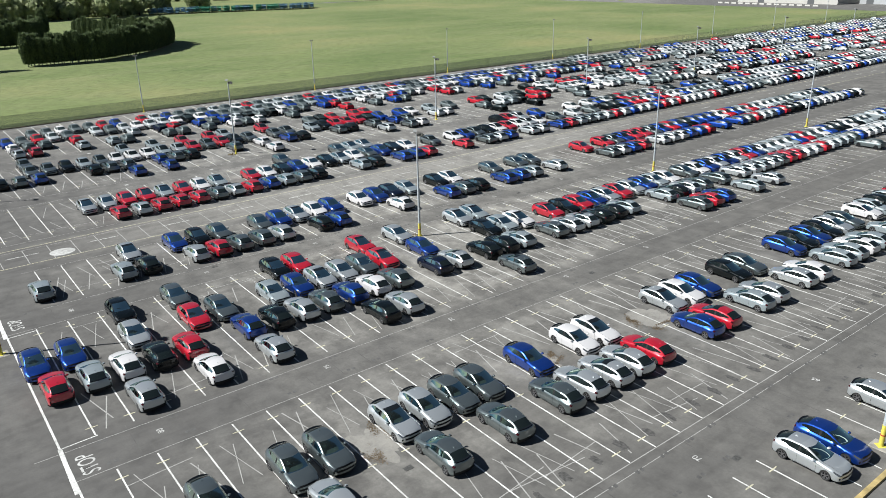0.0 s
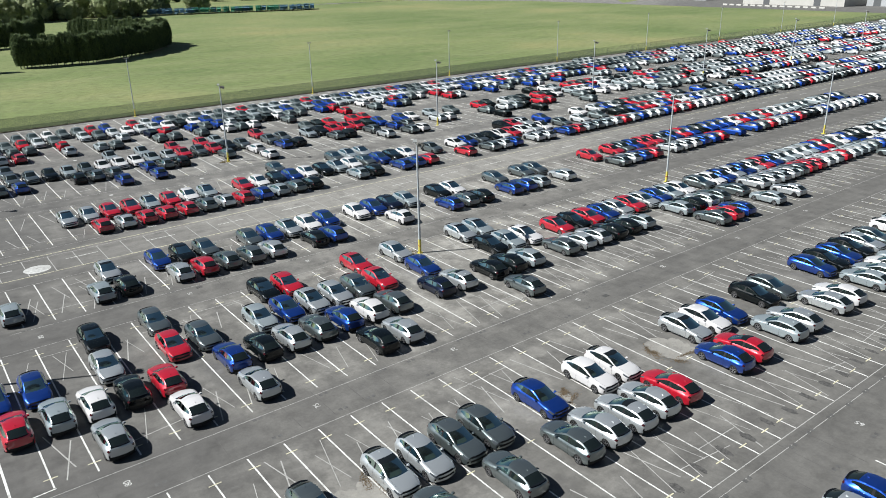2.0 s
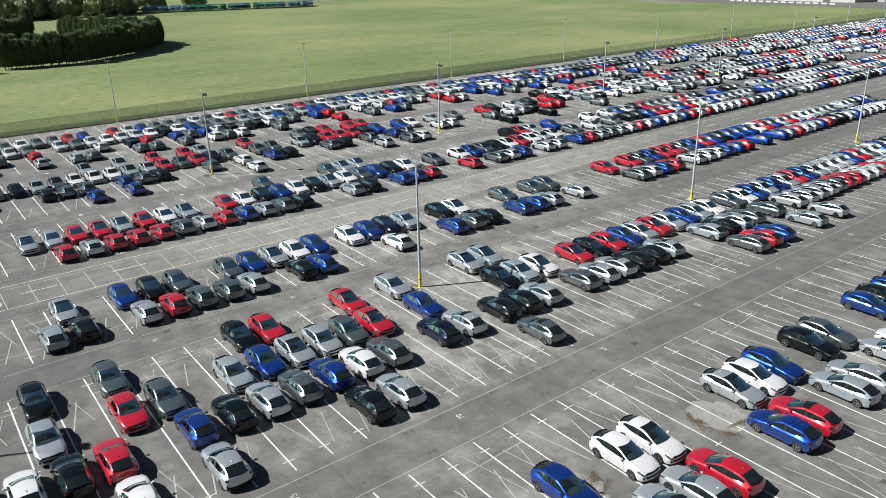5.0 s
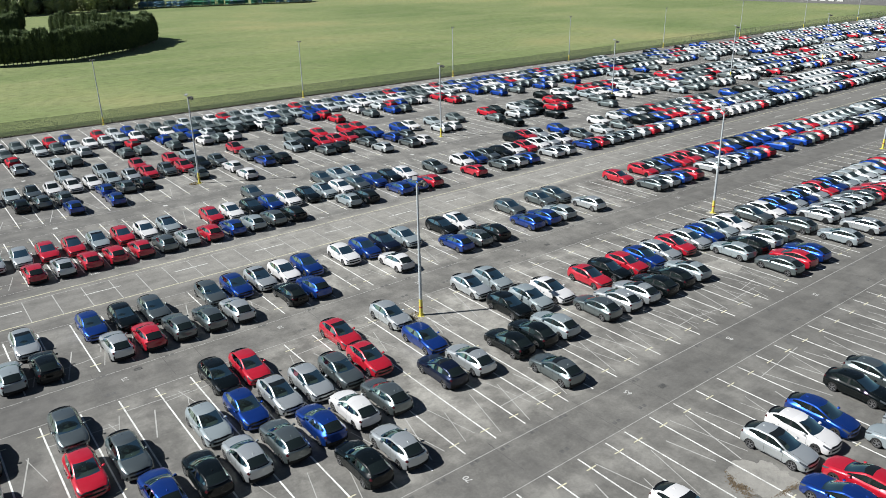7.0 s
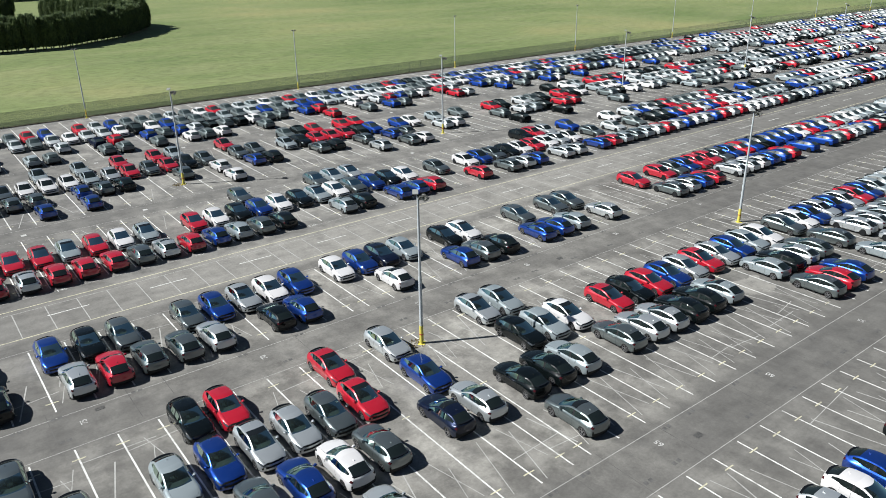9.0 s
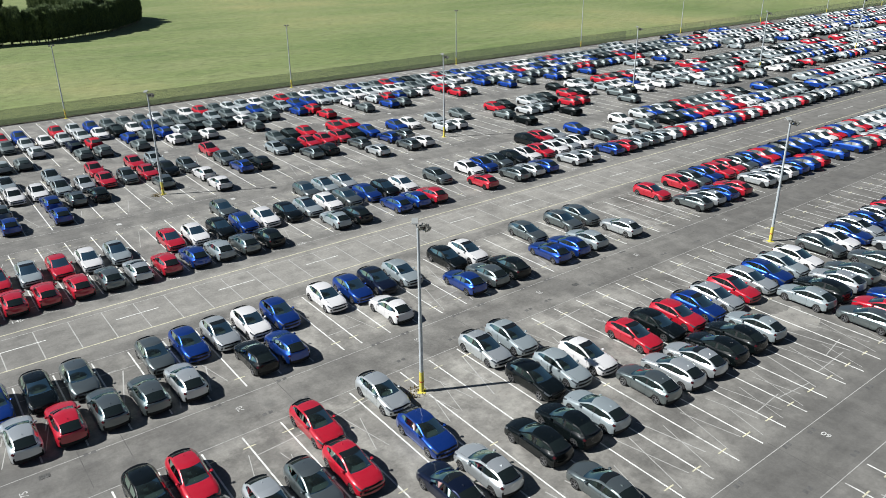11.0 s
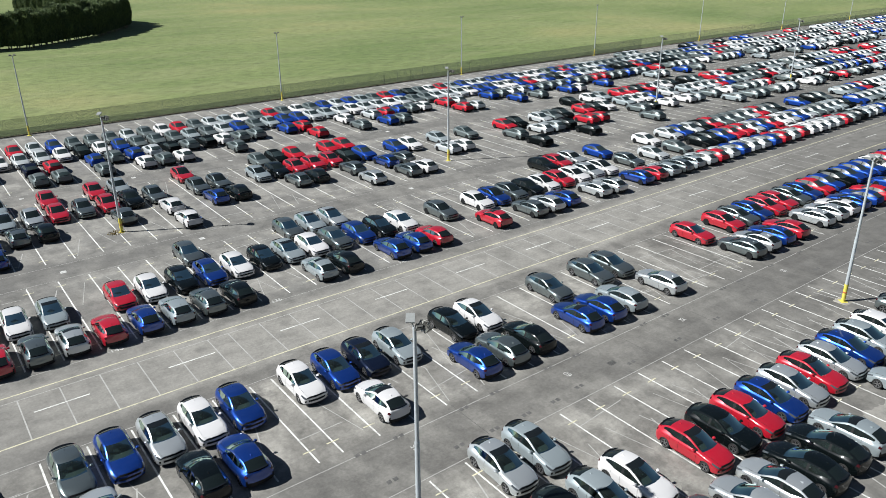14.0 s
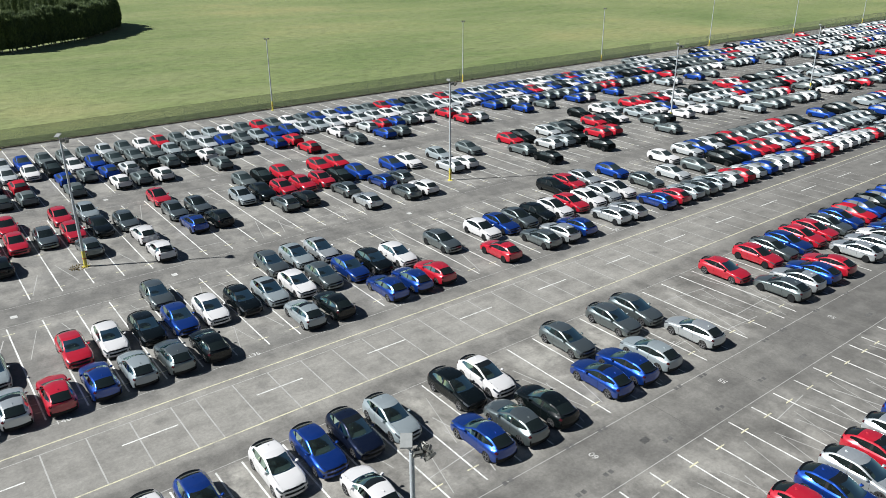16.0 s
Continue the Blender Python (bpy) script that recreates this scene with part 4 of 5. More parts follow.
def single_mesh(level, code):
    """The whole car as one mesh, for cars further off."""
    pan = hatchback(level)
    v, f, k = [], [], []
    dull = "dusty_" if level else ""
    mats = [M[dull + code.lower()], M["dusty_glass" if level else "dark_glass"], M["black_trim"], M["tail_light"], M["headlight"], M["roof_glass"]]
    look_up = {"side_window": 1, "side_window_b": 1, "windscreen": 1, "rear_window": 1, "underside": 2, "grille": 2, "rear_bumper": 2, "tail_light": 3, "tail_light_b": 3,
               "headlight": 4, "headlight_b": 4, "pillar": 2, "pillar_b": 2, "spoiler": 2, "shut_line": 2}
    for name in pan.parts:
        if name == "interior":
            continue
        a, b = pan.welded(name)
        n = len(v)
        v += a
        f += [tuple(i + n for i in q) for q in b]
        k += [5 if name == "sunroof" and code.isupper() else look_up.get(name, 0)] * len(b)
    sides = (16, 12, 6)[level]
    for ax in AXLES:
        for side in (1, -1):
            n = len(v)
            v += [(ax + 0.326 * math.cos(w), y * side, 0.326 + 0.326 * math.sin(w)) for y in (0.70, 0.915) for w in [2 * math.pi * i / sides for i in range(sides)]]
            f += [(n + i, n + (i + 1) % sides, n + sides + (i + 1) % sides, n + sides + i) for i in range(sides)]
            f.append(tuple(n + sides + i for i in range(sides)))
            k += [2] * (sides + 1)
    return v, f, k, mats


def car_pose(u, y, north):
    x, yy = P(u, y)
    return pose(x, yy, 0.0, 0, 0, (90 if north else -90) - 1.26 + rng.uniform(-0.7, 0.7)) @ Matrix.Diagonal((0.947, 0.962, 0.962, 1))


def is_near(u, y):
    return y < 16 and u < 42 or y < 42 and u < 24 or y < 53 and u < 10


protos, mids, middle, far = {}, {}, [], []
single = 0
for u, y, code, north, row in sorted(CARS, key=lambda c: (c[0] + 25) ** 2 + (c[1] + 40) ** 2):
    if is_near(u, y):
        key = (code.lower(), code.isupper())
        m = car_pose(u, y, north)
        if key not in protos:
            protos[key] = car_prototype(*key)
            protos[key].matrix_basis = m
        else:
            copy_thing(protos[key], Matrix.LocRotScale(m.translation, m.to_quaternion(), None))
    elif u < 62 and single < 110:
        single += 1
        if code not in mids:
            v, f, k, mats = single_mesh(0, code)
            mids[code] = mesh_of("car", v, f, mats, k, smooth=True)
        says = PAINT[code.lower()][3] + " five-door hatchback" + (" with dark sunroof" if code.isupper() else "")
        ob = tagged(new("car", mids[code]), f"{says}, parked on tarmac", "car", "rows of parked new cars")
        ob.matrix_basis = car_pose(u, y, north)
    elif u < 110:
        middle.append((u, y, code, north))
    else:
        far.append((u, y, code, north))

# the far end of the rows: hundreds of cars standing together
codes = list(PAINT)
mats = [M["dusty_glass"], M["black_trim"]] + [M["dusty_" + c] for c in codes]
verts, faces, which, n = [], [], [], 0
for level, some in ((1, middle), (2, far)):
    v0, f0, k0, _ = single_mesh(level, "k")
    base_v = np.array([(*p, 1.0) for p in v0])
    for u, y, code, north in some:
        verts.append(base_v @ np.array(car_pose(u, y, north)).T)
        faces += [tuple(i + n for i in q) for q in f0]
        which += [0 if c == 1 else 1 if c in (2, 3, 4) else 2 + codes.index(code.lower()) for c in k0]
        n += len(v0)
crowd = mesh_of("parked_cars", np.concatenate(verts)[:, :3].tolist(), faces, mats, which, smooth=True)
tagged(new("parked_cars", crowd), "hundreds of hatchbacks of many colours parked in long rows", "cars", kind="stuff")


# ---- lamp posts ----
def lamp_post(x, y, height, heads, turn):
    base = new("lamp_post")
    base.matrix_basis = pose(x, y, 0, 0, 0, turn)
    tagged(base, "tall grey steel floodlight mast with a yellow foot" if heads > 1 else "slim grey lamp mast with a yellow foot beside the fence", "lamp post", "floodlight masts over the car park")
    r = 0.13 if heads > 1 else 0.10
    s = Shape().tube((0, 0, 0.0), (0, 0, height * 0.48), r, r * 0.92, 12).tube((0, 0, height * 0.48), (0, 0, height), r * 0.78, r * 0.62, 12)
    part("shaft", s.mesh("shaft", M["steel"], smooth=True), base)
    s = Shape().tube((0, 0, 0.02), (0, 0, 1.45), r + 0.018, r + 0.015, 14)
    part("yellow_sleeve", s.mesh("yellow_sleeve", M["yellow"], smooth=True), base, "bright yellow lower sleeve")
    part("band", Shape().tube((0, 0, 0.74), (0, 0, 0.82), r + 0.025, r + 0.025, 14).mesh("band", M["red_band"], smooth=True), base, "thin red band")
    part("foot_plate", Shape().box(-0.28, -0.28, 0, 0.28, 0.28, 0.035, taper=0.02).mesh("foot_plate", M["yellow"]), base)
    if heads > 1:
        part("cross_arm", Shape().box(-0.06, -0.04, height - 0.12, 0.52, 0.04, height - 0.05).box(0.28, -0.16, height - 0.12, 0.34, 0.2, height - 0.05).mesh("cross_arm", M["steel"]), base)
        s = Shape().box(-0.20, -0.30, -0.025, 0.20, 0.30, 0.025, taper=0.012).box(-0.09, -0.12, -0.09, 0.09, 0.12, -0.02)
        plate = part("lamp_panel", s.mesh("lamp_panel", M["panel"]), base, "pale flat square lamp panel")
        plate.matrix_basis = pose(-0.16, 0.05, height + 0.42, 14, 0, 0)
        part("panel_stem", Shape().tube((0, 0, height - 0.08), (-0.16, 0.05, height + 0.36), 0.035, 0.03, 8).mesh("panel_stem", M["steel"]), base)
        for xx, yy, tilt, yaw in ((0.16, -0.10, 38, -70), (0.40, 0.08, 42, -15), (0.50, -0.14, 42, -45), (0.30, 0.16, 40, 40)):
            s = Shape().box(-0.03, -0.13, -0.14, 0.08, 0.13, 0.14, taper=0.02).box(-0.12, -0.08, -0.08, -0.03, 0.08, 0.08, taper=0.02)
            for f in range(3):
                s.box(-0.11, -0.09 + f * 0.08, -0.11, -0.03, -0.07 + f * 0.08, 0.11)
            head = part("floodlight", s.mesh("floodlight", M["lamp_body"]), base, "dark finned floodlight")
            head.matrix_basis = pose(xx * 1.15, yy * 1.2, height + 0.12 - 0.22 * xx, 0, tilt, yaw) @ Matrix.Scale(1.2, 4)
            part("lens", Shape().quad(((0.084, -0.09, -0.10), (0.084, 0.09, -0.10), (0.084, 0.09, 0.10), (0.084, -0.09, 0.10))).mesh("lens", M["lamp_glass"]), head)
    else:
        part("cross_arm", Shape().box(-0.3, -0.03, height - 0.05, 0.3, 0.03, height).mesh("cross_arm", M["steel"]), base)
        for xx in (-0.28, 0.28):
            s = Shape().box(-0.16, -0.12, -0.07, 0.16, 0.12, 0.07, taper=0.03)
            h = part("floodlight", s.mesh("floodlight", M["lamp_body"]), base)
            h.matrix_basis = pose(xx, -0.05, height + 0.05, 25, 0, 0)
    return base


MASTS = [(0.0, 0.0), (39.74, -0.4), (82.6, 0.3), (125.0, 0.6), (168.0, 1.0), (-40.3, -0.2), (0.99, 49.45), (40.6, 49.3), (84.6, 51.6), (124.2, 51.0), (166.5, 51.5), (209.0, 52.0), (252.0, 52.5), (-39.5, 49.4), (-1.44, -48.0), (39.0, -48.6)]
for x, y in MASTS:
    lamp_post(x, y, 11.0, 4, -37)
for x, y in ((2.25, 97.3), (41.8, 97.1), (81.83, 97.4), (122.0, 97.8), (162.5, 97.6), (203.0, 97.6), (244.0, 97.6), (285.0, 97.6), (-37.5, 96.8)):
    lamp_post(x, y, 11.2, 1, 0)


def weeds(x, y, n, r, rnd):
    s = Shape()
    for _ in range(n):
        a, d = rnd.uniform(0, 6.28), r * math.sqrt(rnd.random())
        px, py, h, w = x + d * math.cos(a), y + d * math.sin(a) * 0.8, rnd.uniform(0.05, 0.22), rnd.uniform(0.02, 0.06)
        b = rnd.uniform(0, 6.28)
        s.quad(((px - w * math.cos(b), py - w * math.sin(b), 0.0), (px + w * math.cos(b), py + w * math.sin(b), 0.0), (px + rnd.uniform(-.1, .1), py + rnd.uniform(-.1, .1), h)))
    return s


for i, (x, y) in enumerate(MASTS[:2] + MASTS[5:8] + MASTS[14:15]):
    if i in (0, 3):
        thing("weeds", weeds(x - 0.45, y + 0.15, 150, 0.85, random.Random(40 + i)), [M["weeds"]], "patch of dry weeds round the mast's foot", "weeds", "stuff")
    s = Shape().box(x - 0.55, y - 0.55, 0.0, x + 0.55, y + 0.55, 0.02, taper=0.05)
    thing("mast_base", s, [M["concrete"]], "square concrete pad under the mast", "pad", "structure")

# painted kerb behind the southern bays
s = Shape()
s.box(-30, -49.55, 0, 75, -49.2, 0.14, taper=0.03)
thing("painted_kerb", s, [M["kerb"]], "low kerb painted dull yellow, worn", "kerb", "structure")

# ---- fence along the meadow ----
fence = tagged(new("fence"), "long dark green wire mesh fence between car park and meadow", "fence")
s = Shape()
x = -110.0
while x < 335:
    y = 98.6
    s.box(x - 0.014, y - 0.005, 0.0, x + 0.014, y + 0.005, 2.35)
    x += 0.075 if x < 140 else 0.15
for z in (0.1, 2.33):
    s.quad(((-110, 98.6, z - 0.015), (335, 98.6, z - 0.015), (335, 98.6, z + 0.008), (-110, 98.6, z + 0.008)))
mesh_part = part("wire_mesh", s.mesh("wire_mesh", M["wire"]), fence)
tagged(mesh_part, "dark green wire mesh", kind="stuff")
post = Shape().box(-0.017, -0.017, 0, 0.017, 0.017, 2.36).mesh("post", M["wire"])
for i in range(148):
    x = -110 + 3.0 * i
    part("post", post, fence).matrix_basis = pose(x, 98.64, 0)


# ---- trees ----
def conifer(seed, height, width):
    """A dense narrow evergreen: trunk below and a crown of small upright sprays."""
    rnd = random.Random(seed)
    trunk = Shape().tube((0, 0, 0), (0, 0, 1.3), 0.17, 0.15, 8).tube((0, 0, 1.3), (0, 0, height * 0.5), 0.14, 0.06, 7)
    crown = Shape()
    for _ in range(760):
        t = rnd.random() ** 0.8
        z = 0.75 + t * (height - 0.9)
        r = width * (0.62 + 0.38 * math.sin(min(1.0, t * 2.2) * math.pi / 2)) * (1 - max(0, t - 0.62) ** 1.3 * 2.3) * rnd.uniform(0.78, 1.05)
        a = rnd.uniform(0, 2 * math.pi)
        c = Vector((r * math.cos(a), r * math.sin(a), z))
        out = Vector((math.cos(a), math.sin(a), 0))
        side = Vector((-out.y, out.x, 0))
        h, w = rnd.uniform(0.35, 0.8), rnd.uniform(0.18, 0.36)
        tip = c + Vector((0, 0, h)) + out * rnd.uniform(-0.05, 0.30)
        crown.quad((c - side * w, c + side * w + out * 0.1, tip))
        crown.quad((c - out * w * 0.6, c + out * w + side * 0.1, tip + side * 0.08))
        if t > 0.55:            # thin tips that catch the light at the top
            lean = c + Vector((rnd.uniform(-0.4, 0.4), rnd.uniform(-0.4, 0.4), rnd.uniform(0.2, 0.7)))
            crown.quad((lean - side * 0.16, lean + side * 0.16, lean + out * rnd.uniform(0.1, 0.4) + Vector((rnd.uniform(-0.3, 0.3), rnd.uniform(-0.3, 0.3), rnd.uniform(0.2, 0.5)))))
    core = []
    for j in range(7):
        t = j / 6
        z = 0.9 + t * (height - 1.4)
        r = width * 0.86 * (0.62 + 0.38 * math.sin(min(1.0, t * 2.2) * math.pi / 2)) * (1 - max(0, t - 0.62) ** 1.3 * 2.3)
        core.append([Vector((r * math.cos(i * 0.785), r * math.sin(i * 0.785), z)) for i in range(8)])
    for a, b in zip(core, core[1:]):
        for i in range(8):
            crown.quad((a[i], a[(i + 1) % 8], b[(i + 1) % 8], b[i]))
    return trunk.mesh("trunk", M["pale_bark"]), crown.mesh("crown", M["conifer"])


def broadleaf(seed, height, width, n=1500):
    rnd = random.Random(seed)
    trunk = Shape().tube((0, 0, 0), (0, 0, height * 0.55), 0.35, 0.16, 8)
    blobs = []
    for _ in range(14):
        a = rnd.uniform(0, 6.28)
        blobs.append((Vector((math.cos(a) * width * rnd.uniform(0.1, 0.6), math.sin(a) * width * rnd.uniform(0.1, 0.6), height * rnd.uniform(0.20, 0.78))), width * rnd.uniform(0.35, 0.55)))
        trunk.tube((0, 0, height * 0.3), tuple(blobs[-1][0]), 0.13, 0.04, 5)
    crown = Shape()
    for c, r in blobs:          # close inner foliage
        for j in range(4):
            for i in range(6):
                ring = [c + Vector((math.cos(a) * math.sin(b), math.sin(a) * math.sin(b), math.cos(b))) * r * 0.8 for a, b in
                        ((i * 1.0472, j * 0.785), (i * 1.0472 + 1.0472, j * 0.785), (i * 1.0472 + 1.0472, j * 0.785 + 0.785), (i * 1.0472, j * 0.785 + 0.785))]
                crown.quad(ring[::-1] if j else ring[3:0:-1])
    for _ in range(n):
        c, r = rnd.choice(blobs)
        d = Vector((rnd.gauss(0, 1), rnd.gauss(0, 1), rnd.gauss(0, 1))).normalized()
        p = c + d * r * rnd.uniform(0.75, 1.08)
        e = Vector((rnd.gauss(0, 1), rnd.gauss(0, 1), rnd.gauss(0, 1)))
        e = (e - d * e.dot(d) * 0.7).normalized() * rnd.uniform(0.45, 0.85)
        g = e.cross(d).normalized() * rnd.uniform(0.45, 0.85)
        crown.quad((p - e, p + g, p + e, p - g))
    return trunk.mesh("trunk", M["bark"]), crown.mesh("crown", M["broadleaf"])


CONIFERS = [conifer(s, h, w) for s, h, w in ((1, 8.6, 1.75), (2, 9.2, 1.6), (3, 8.0, 1.8))]
BROAD = [broadleaf(s, h, w) for s, h, w in ((5, 11, 5.5), (6, 13, 6.5), (7, 9, 5.0))]


def tree(kind, x, y, size, rnd):
    trunk, crown = kind
    evergreen = kind in CONIFERS
    ob = new("conifer" if evergreen else "tree")
    ob.matrix_basis = pose(x, y, -0.03, 0, 0, rnd.uniform(0, 360)) @ Matrix.Scale(size, 4)
    tagged(ob, "dense dark evergreen standing in a clipped hedge row" if evergreen else "broad leafy tree with a pale green crown at the field's edge", "tree", "hedge of dark evergreens" if evergreen else "trees round the meadow")
    part("trunk", trunk, ob)
    part("crown", crown, ob)


trees = random.Random(11)


def hedge_row(pts, step):
    pts = [Vector(p) for p in pts]
    for a, b in zip(pts, pts[1:]):
        n = max(1, round((b - a).length / step))
        for i in range(n):
            p = a.lerp(b, i / n)
            tree(trees.choice(CONIFERS), p.x + trees.uniform(-0.3, 0.3), p.y + trees.uniform(-0.3, 0.3), trees.uniform(0.92, 1.08), trees)


HEDGES = [
    [(1.0, 200.8), (22, 199.5), (43, 214), (57, 234), (58.5, 250), (49, 267), (34, 284)],
    [(2.5, 203.3), (22, 202), (41, 216), (54.5, 235), (55.5, 249)],
    [(-40, 268), (5.7, 273.4), (16, 275), (26, 297)],
    [(-40, 271), (5.7, 276), (14, 278), (24, 299)],
    [(-60, 190), (-25, 194), (-7.0, 198)],
]
for line in HEDGES:
    hedge_row(line, 2.2)
tree(CONIFERS[1], 26.5, 297, 1.35, trees)
# woods behind the meadow
for i in range(95):
    x = -70 + 230 * trees.random()
    y = 432 - 0.10 * (x - 35) + 40 * trees.random()
    if x > 118:
        y += 30
    tree(trees.choice(BROAD), x, y, trees.uniform(1.0, 1.6), trees)
for i in range(60):
    x = 130 + 520 * trees.random()
    tree(trees.choice(BROAD), x, 640 - 0.5 * (x - 130) + 60 * trees.random(), trees.uniform(0.8, 1.3), trees)


# ---- lorries and trailers parked beyond the meadow ----
def car_transporter(x, y, turn, colour, length):
    ob = new("car_transporter")
    ob.matrix_basis = pose(x, y, 0, 0, 0, turn)
    tagged(ob, ("green" if colour == "truck_green" else "blue") + " car transporter trailer parked beyond the meadow", "lorry", "car transporters in a row")
    deck = Shape().box(0, -1.25, 0.9, length, 1.25, 1.1).box(0.3, -1.25, 2.7, length, 1.25, 2.85)
    part("deck", deck.mesh("deck", M[colour]), ob)
    rails = Shape()
    for k in range(5):
        for s in (-1.22, 1.22):
            xx = 0.4 + k * (length - 0.8) / 4
            rails.box(xx - 0.08, s - 0.05, 1.1, xx + 0.08, s + 0.05, 3.7)
    for s in (-1.22, 1.22):
        rails.box(0.3, s - 0.05, 3.6, length - 0.3, s + 0.05, 3.72)
    for xx in (0.4, length - 0.4):
        rails.box(xx - 0.08, -1.27, 3.62, xx + 0.08, 1.27, 3.70)
    part("frame", rails.mesh("frame", M[colour]), ob)
    part("cab", Shape().box(length + 0.2, -1.25, 0.5, length + 2.3, 1.25, 3.3, taper=0.12).mesh("cab", M[colour]), ob)
    for xx in (2.2, length + 1.2):
        for s in (-1.1, 1.1):
            part("wheel", Shape().tube((xx, s - 0.15, 0.5), (xx, s + 0.15, 0.5), 0.5, 0.5, 10).mesh("wheel", M["tyre"]), ob)


lots = random.Random(21)
for k in range(40):
    t = k / 39
    x = 116 + 98 * t
    y = 436 - 30 * t + lots.uniform(-3, 3)
    car_transporter(x, y, lots.choice((62, 64, 66)) + lots.uniform(-6, 6), "truck_green" if 0.25 < t < 0.8 and lots.random() < 0.75 else "truck_blue", lots.uniform(9, 12))


# ---- service road and sheds past the meadow ----
s = Shape()
s.quad(((386, 70, -0.012), (460, 70, -0.012), (568, 363, -0.012), (386, 289, -0.012)))
s.quad(((375, 70, -0.010), (386, 70, -0.010), (386, 289, -0.010), (373, 363, -0.010)))
s.quad(((373, 363, -0.010), (386, 289, -0.010), (460, 363, -0.010), (320, 466, -0.010)))
s.quad(((320, 466, -0.010), (329, 460, -0.010), (264, 474, -0.010), (244, 465, -0.010)))
thing("service_road", s, [M["asphalt"]], "grey service road and yard round the meadow", "road", "structure")


def shed(x0, y0, x1, y1, h, wall, doors):
    ob = tagged(new("warehouse"), "long pale clad warehouse with dark shutter doors" if wall == "shed_wall" else "grey steel shed with a low roof", "warehouse", "sheds beyond the car park")
    part("wall", Shape().box(x0, y0, -0.03, x1, y1, h).mesh("wall", M[wall]), ob)
    mid = (x0 + x1) / 2
    r = Shape()
    r.quad(((x0 - 0.4, y0 - 0.4, h), (mid, y0 - 0.4, h + 2.2), (mid, y1 + 0.4, h + 2.2), (x0 - 0.4, y1 + 0.4, h)))
    r.quad(((mid, y0 - 0.4, h + 2.2), (x1 + 0.4, y0 - 0.4, h), (x1 + 0.4, y1 + 0.4, h), (mid, y1 + 0.4, h + 2.2)))
    r.quad(((x0 - 0.4, y0 - 0.4, h), (x1 + 0.4, y0 - 0.4, h), (mid, y0 - 0.4, h + 2.2)))
    part("roof", r.mesh("roof", M["shed_roof"]), ob)
    for k in range(doors):
        y = y0 + (k + 0.5) * (y1 - y0) / doors
        part("shutter", Shape().box(x0 - 0.06, y - 2, 0, x0 + 0.05, y + 2, 4.2).mesh("shutter", M["shed_door"]), ob)


shed(415, 155, 459, 218, 8.6, "shed_wall", 2)
shed(429, 126, 465, 149, 9.0, "shed_roof", 2)
shed(481, 70, 514, 119, 8.6, "shed_wall", 2)
shed(438, 260, 492, 330, 7.6, "shed_roof", 3)
shed(405, 341, 459, 385, 7.0, "shed_wall", 2)
# low white barriers in front of the long shed
barrier = Shape().box(-1.6, -0.25, 0, 1.6, 0.25, 0.8, taper=0.1).mesh("barrier", M["shed_wall"])
for k in range(14):
    ob = tagged(new("barrier", barrier), "low white concrete barrier beside the service road", "barrier", "barriers beside the service road")
    ob.matrix_basis = pose(394 + 0.3 * k, 157 + 4.8 * k, 0, 0, 0, 88)


# ---- worn patches, litter and drains on the tarmac ----
def dusty():
    n = Nodes("pale_worn_concrete")
    p = n.place()
    big, fine, grit = n.noise(p, 0.9, 6, 0.7), n.noise(p, 9.0, 4, 0.7), n.noise(p, 3.0, 5, 0.75)
    col = n.ramp(big, [(0.32, (0.160, 0.154, 0.143)), (0.46, (0.235, 0.226, 0.207)), (0.70, (0.29, 0.278, 0.252))])
    col = n.mix(n.ramp(grit, [(0.30, 0.6), (0.44, 0.0)]), col, (0.16, 0.14, 0.112))
    col = n.mix(0.6, col, n.ramp(fine, [(0.3, 0.72), (0.7, 1.0)]), "MULTIPLY")
    n.bump(fine, 0.3, 0.01)
    return n.done(col, 0.9, spec=0.2)


M["dusty"] = dusty()
M["litter"] = leaves("brown_leaf_litter", (0.12, 0.088, 0.055), (0.22, 0.17, 0.115))
M["drain"] = plain("cast_iron", (0.13, 0.128, 0.122), 0.6, 0.4, 0.25)


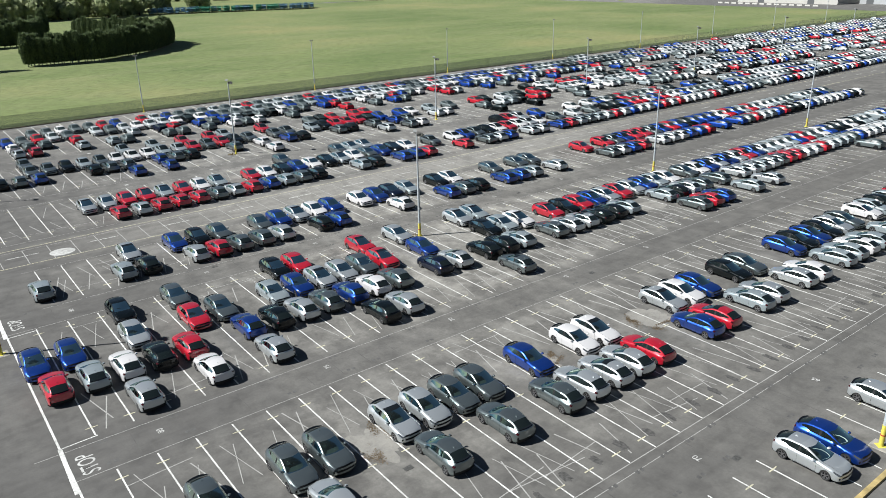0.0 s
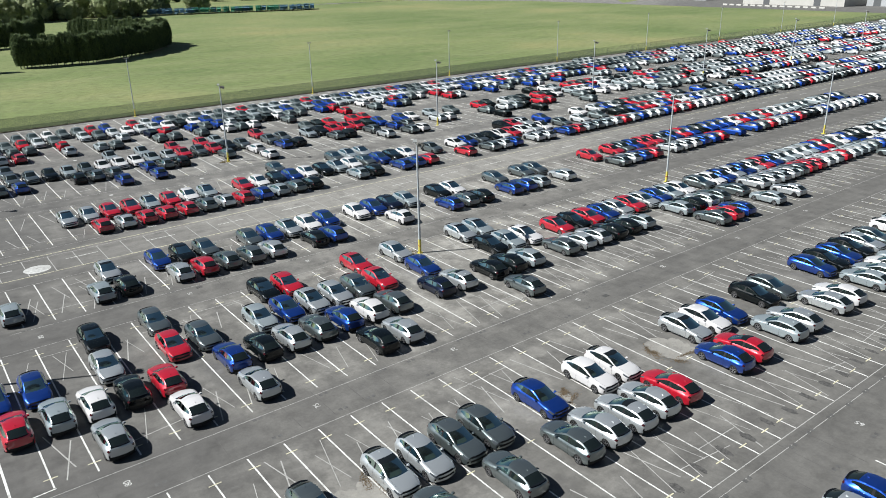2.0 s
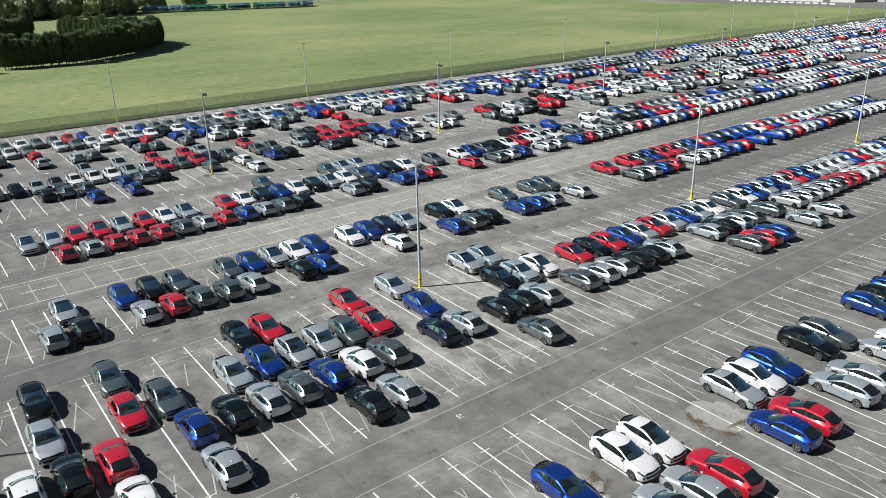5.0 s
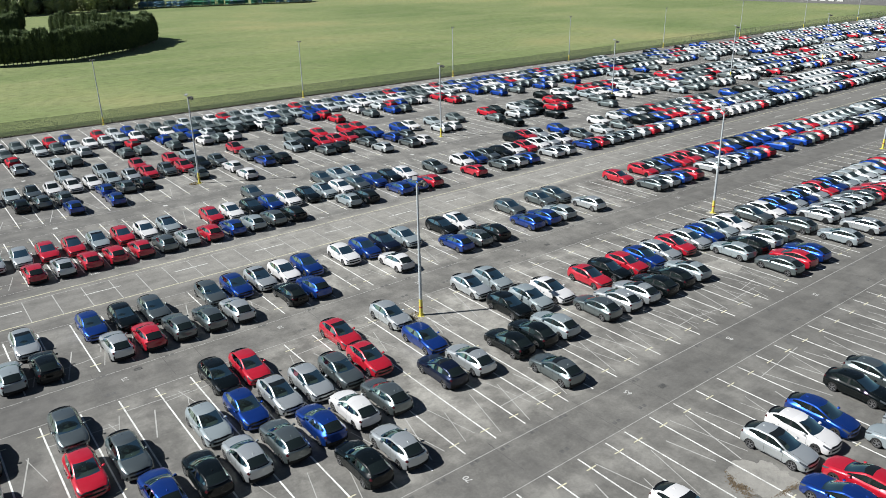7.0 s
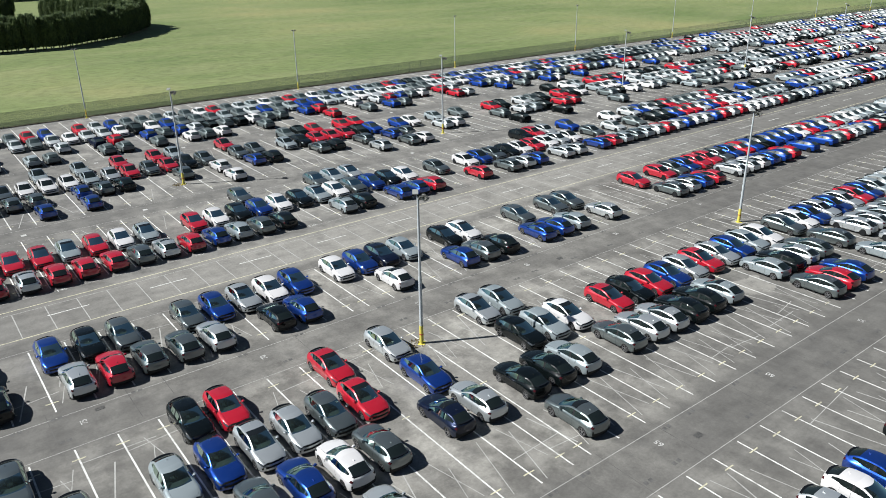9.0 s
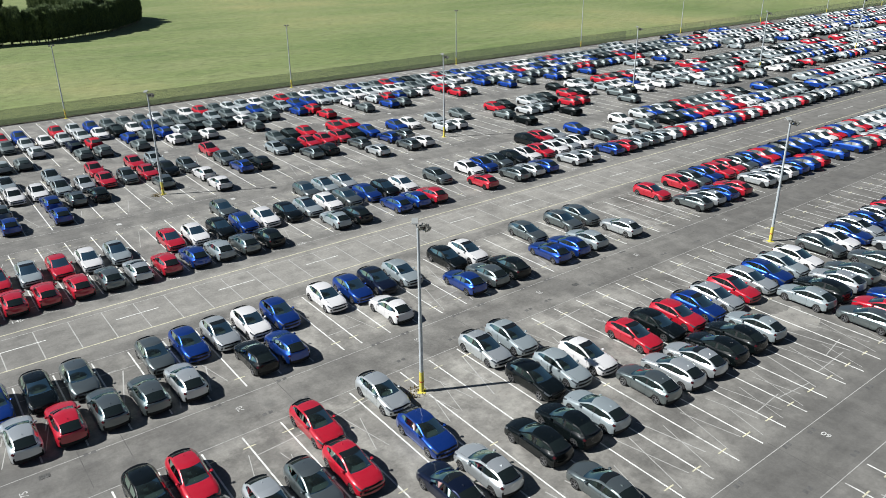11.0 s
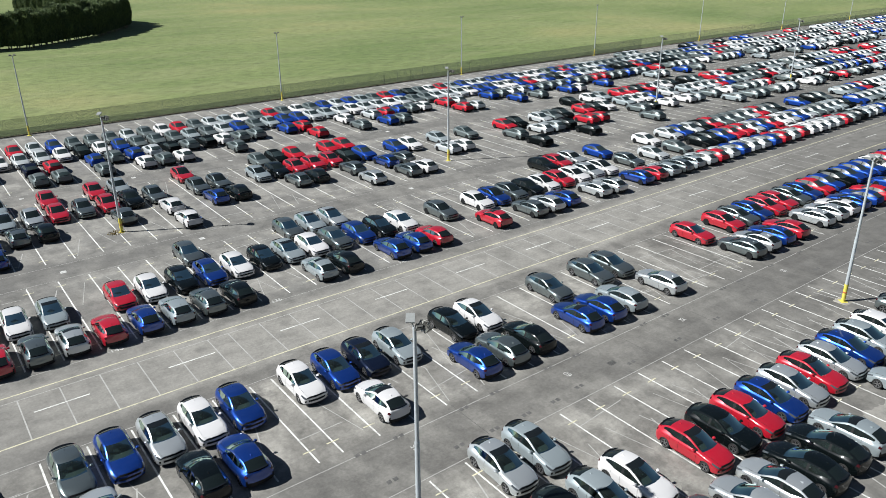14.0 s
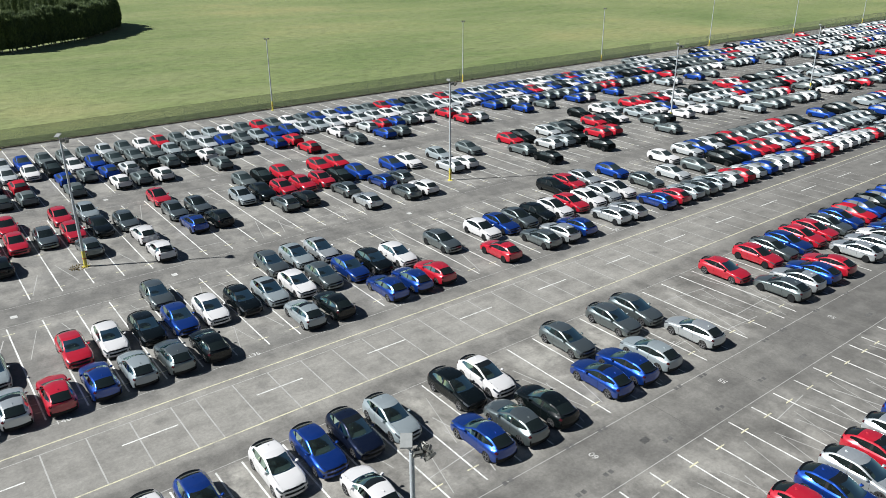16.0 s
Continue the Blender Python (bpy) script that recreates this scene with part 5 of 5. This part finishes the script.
def worn_patch(x, y, rx, ry, seed):
    rnd = random.Random(seed)
    s, ring = Shape(), []
    n = 96
    for i in range(n):
        a = 2 * math.pi * i / n
        k = 0.78 + 0.34 * noise.noise(Vector((1.6 * math.cos(a) + seed, 1.6 * math.sin(a), seed * 0.37))) + 0.16 * noise.noise(Vector((5 * math.cos(a), 5 * math.sin(a), seed * 1.3))) + 0.07 * noise.noise(Vector((14 * math.cos(a), 14 * math.sin(a), seed * 2.3))) + rnd.uniform(-0.012, 0.012)
        ring.append((x + rx * k * math.cos(a), y + ry * k * math.sin(a), 0.0018))
    s.quad(ring)
    thing("worn_patch", s, [M["dusty"]], "pale worn concrete patch in the tarmac", "patch", "structure")
    if seed > 3:
        return
    lit = Shape()
    heaps = [(rnd.randrange(n), rnd.uniform(0.25, 0.6), rnd.uniform(0.08, 0.2), rnd.uniform(0, 3.1)) for _ in range(5)]
    for _ in range(1100):
        i, far, near_by, way = rnd.choice(heaps)
        cx, cy, _z = ring[i]
        g0, g1 = rnd.gauss(0, far), rnd.gauss(0, near_by)
        px, py = cx + g0 * math.cos(way) - g1 * math.sin(way), cy + g0 * math.sin(way) + g1 * math.cos(way)
        a, r = rnd.uniform(0, 6.28), rnd.uniform(0.02, 0.06)
        lit.quad([(px + r * math.cos(a + t), py + r * math.sin(a + t) * 0.6, 0.004 + rnd.uniform(0, 0.012)) for t in (0, 1.6, 3.1, 4.7)])
    thing("leaf_litter", lit, [M["litter"]], "drift of dry brown leaves on the tarmac", "leaves", "stuff")


for i, (x, y, rx, ry) in enumerate(((-24.6, -28.6, 1.9, 2.3), (-10.0, -28.0, 2.1, 2.6), (2.2, -28.3, 2.2, 2.0), (10.3, -5.6, 2.4, 1.8), (27.0, -9.6, 2.6, 2.0), (4.2, -2.8, 2.8, 1.7), (-15.5, -7.0, 1.8, 2.2), (16.5, -30.5, 1.9, 1.6))):
    worn_patch(x, y, rx, ry, i + 1)
for x, y in ((-24.4, -31.6), (-9.05, -43.2), (6.0, -18.9), (19.0, 4.6), (-20.5, 6.2)):
    s = Shape().box(x - 0.29, y - 0.20, 0, x + 0.29, y + 0.20, 0.008)
    for k in range(5):
        s.box(x - 0.26 + 0.105 * k, y - 0.18, 0.008, x - 0.21 + 0.105 * k, y + 0.18, 0.016)
    thing("drain_cover", s, [M["drain"]], "small dark cast-iron drain grating set in tarmac", "drain", "structure")
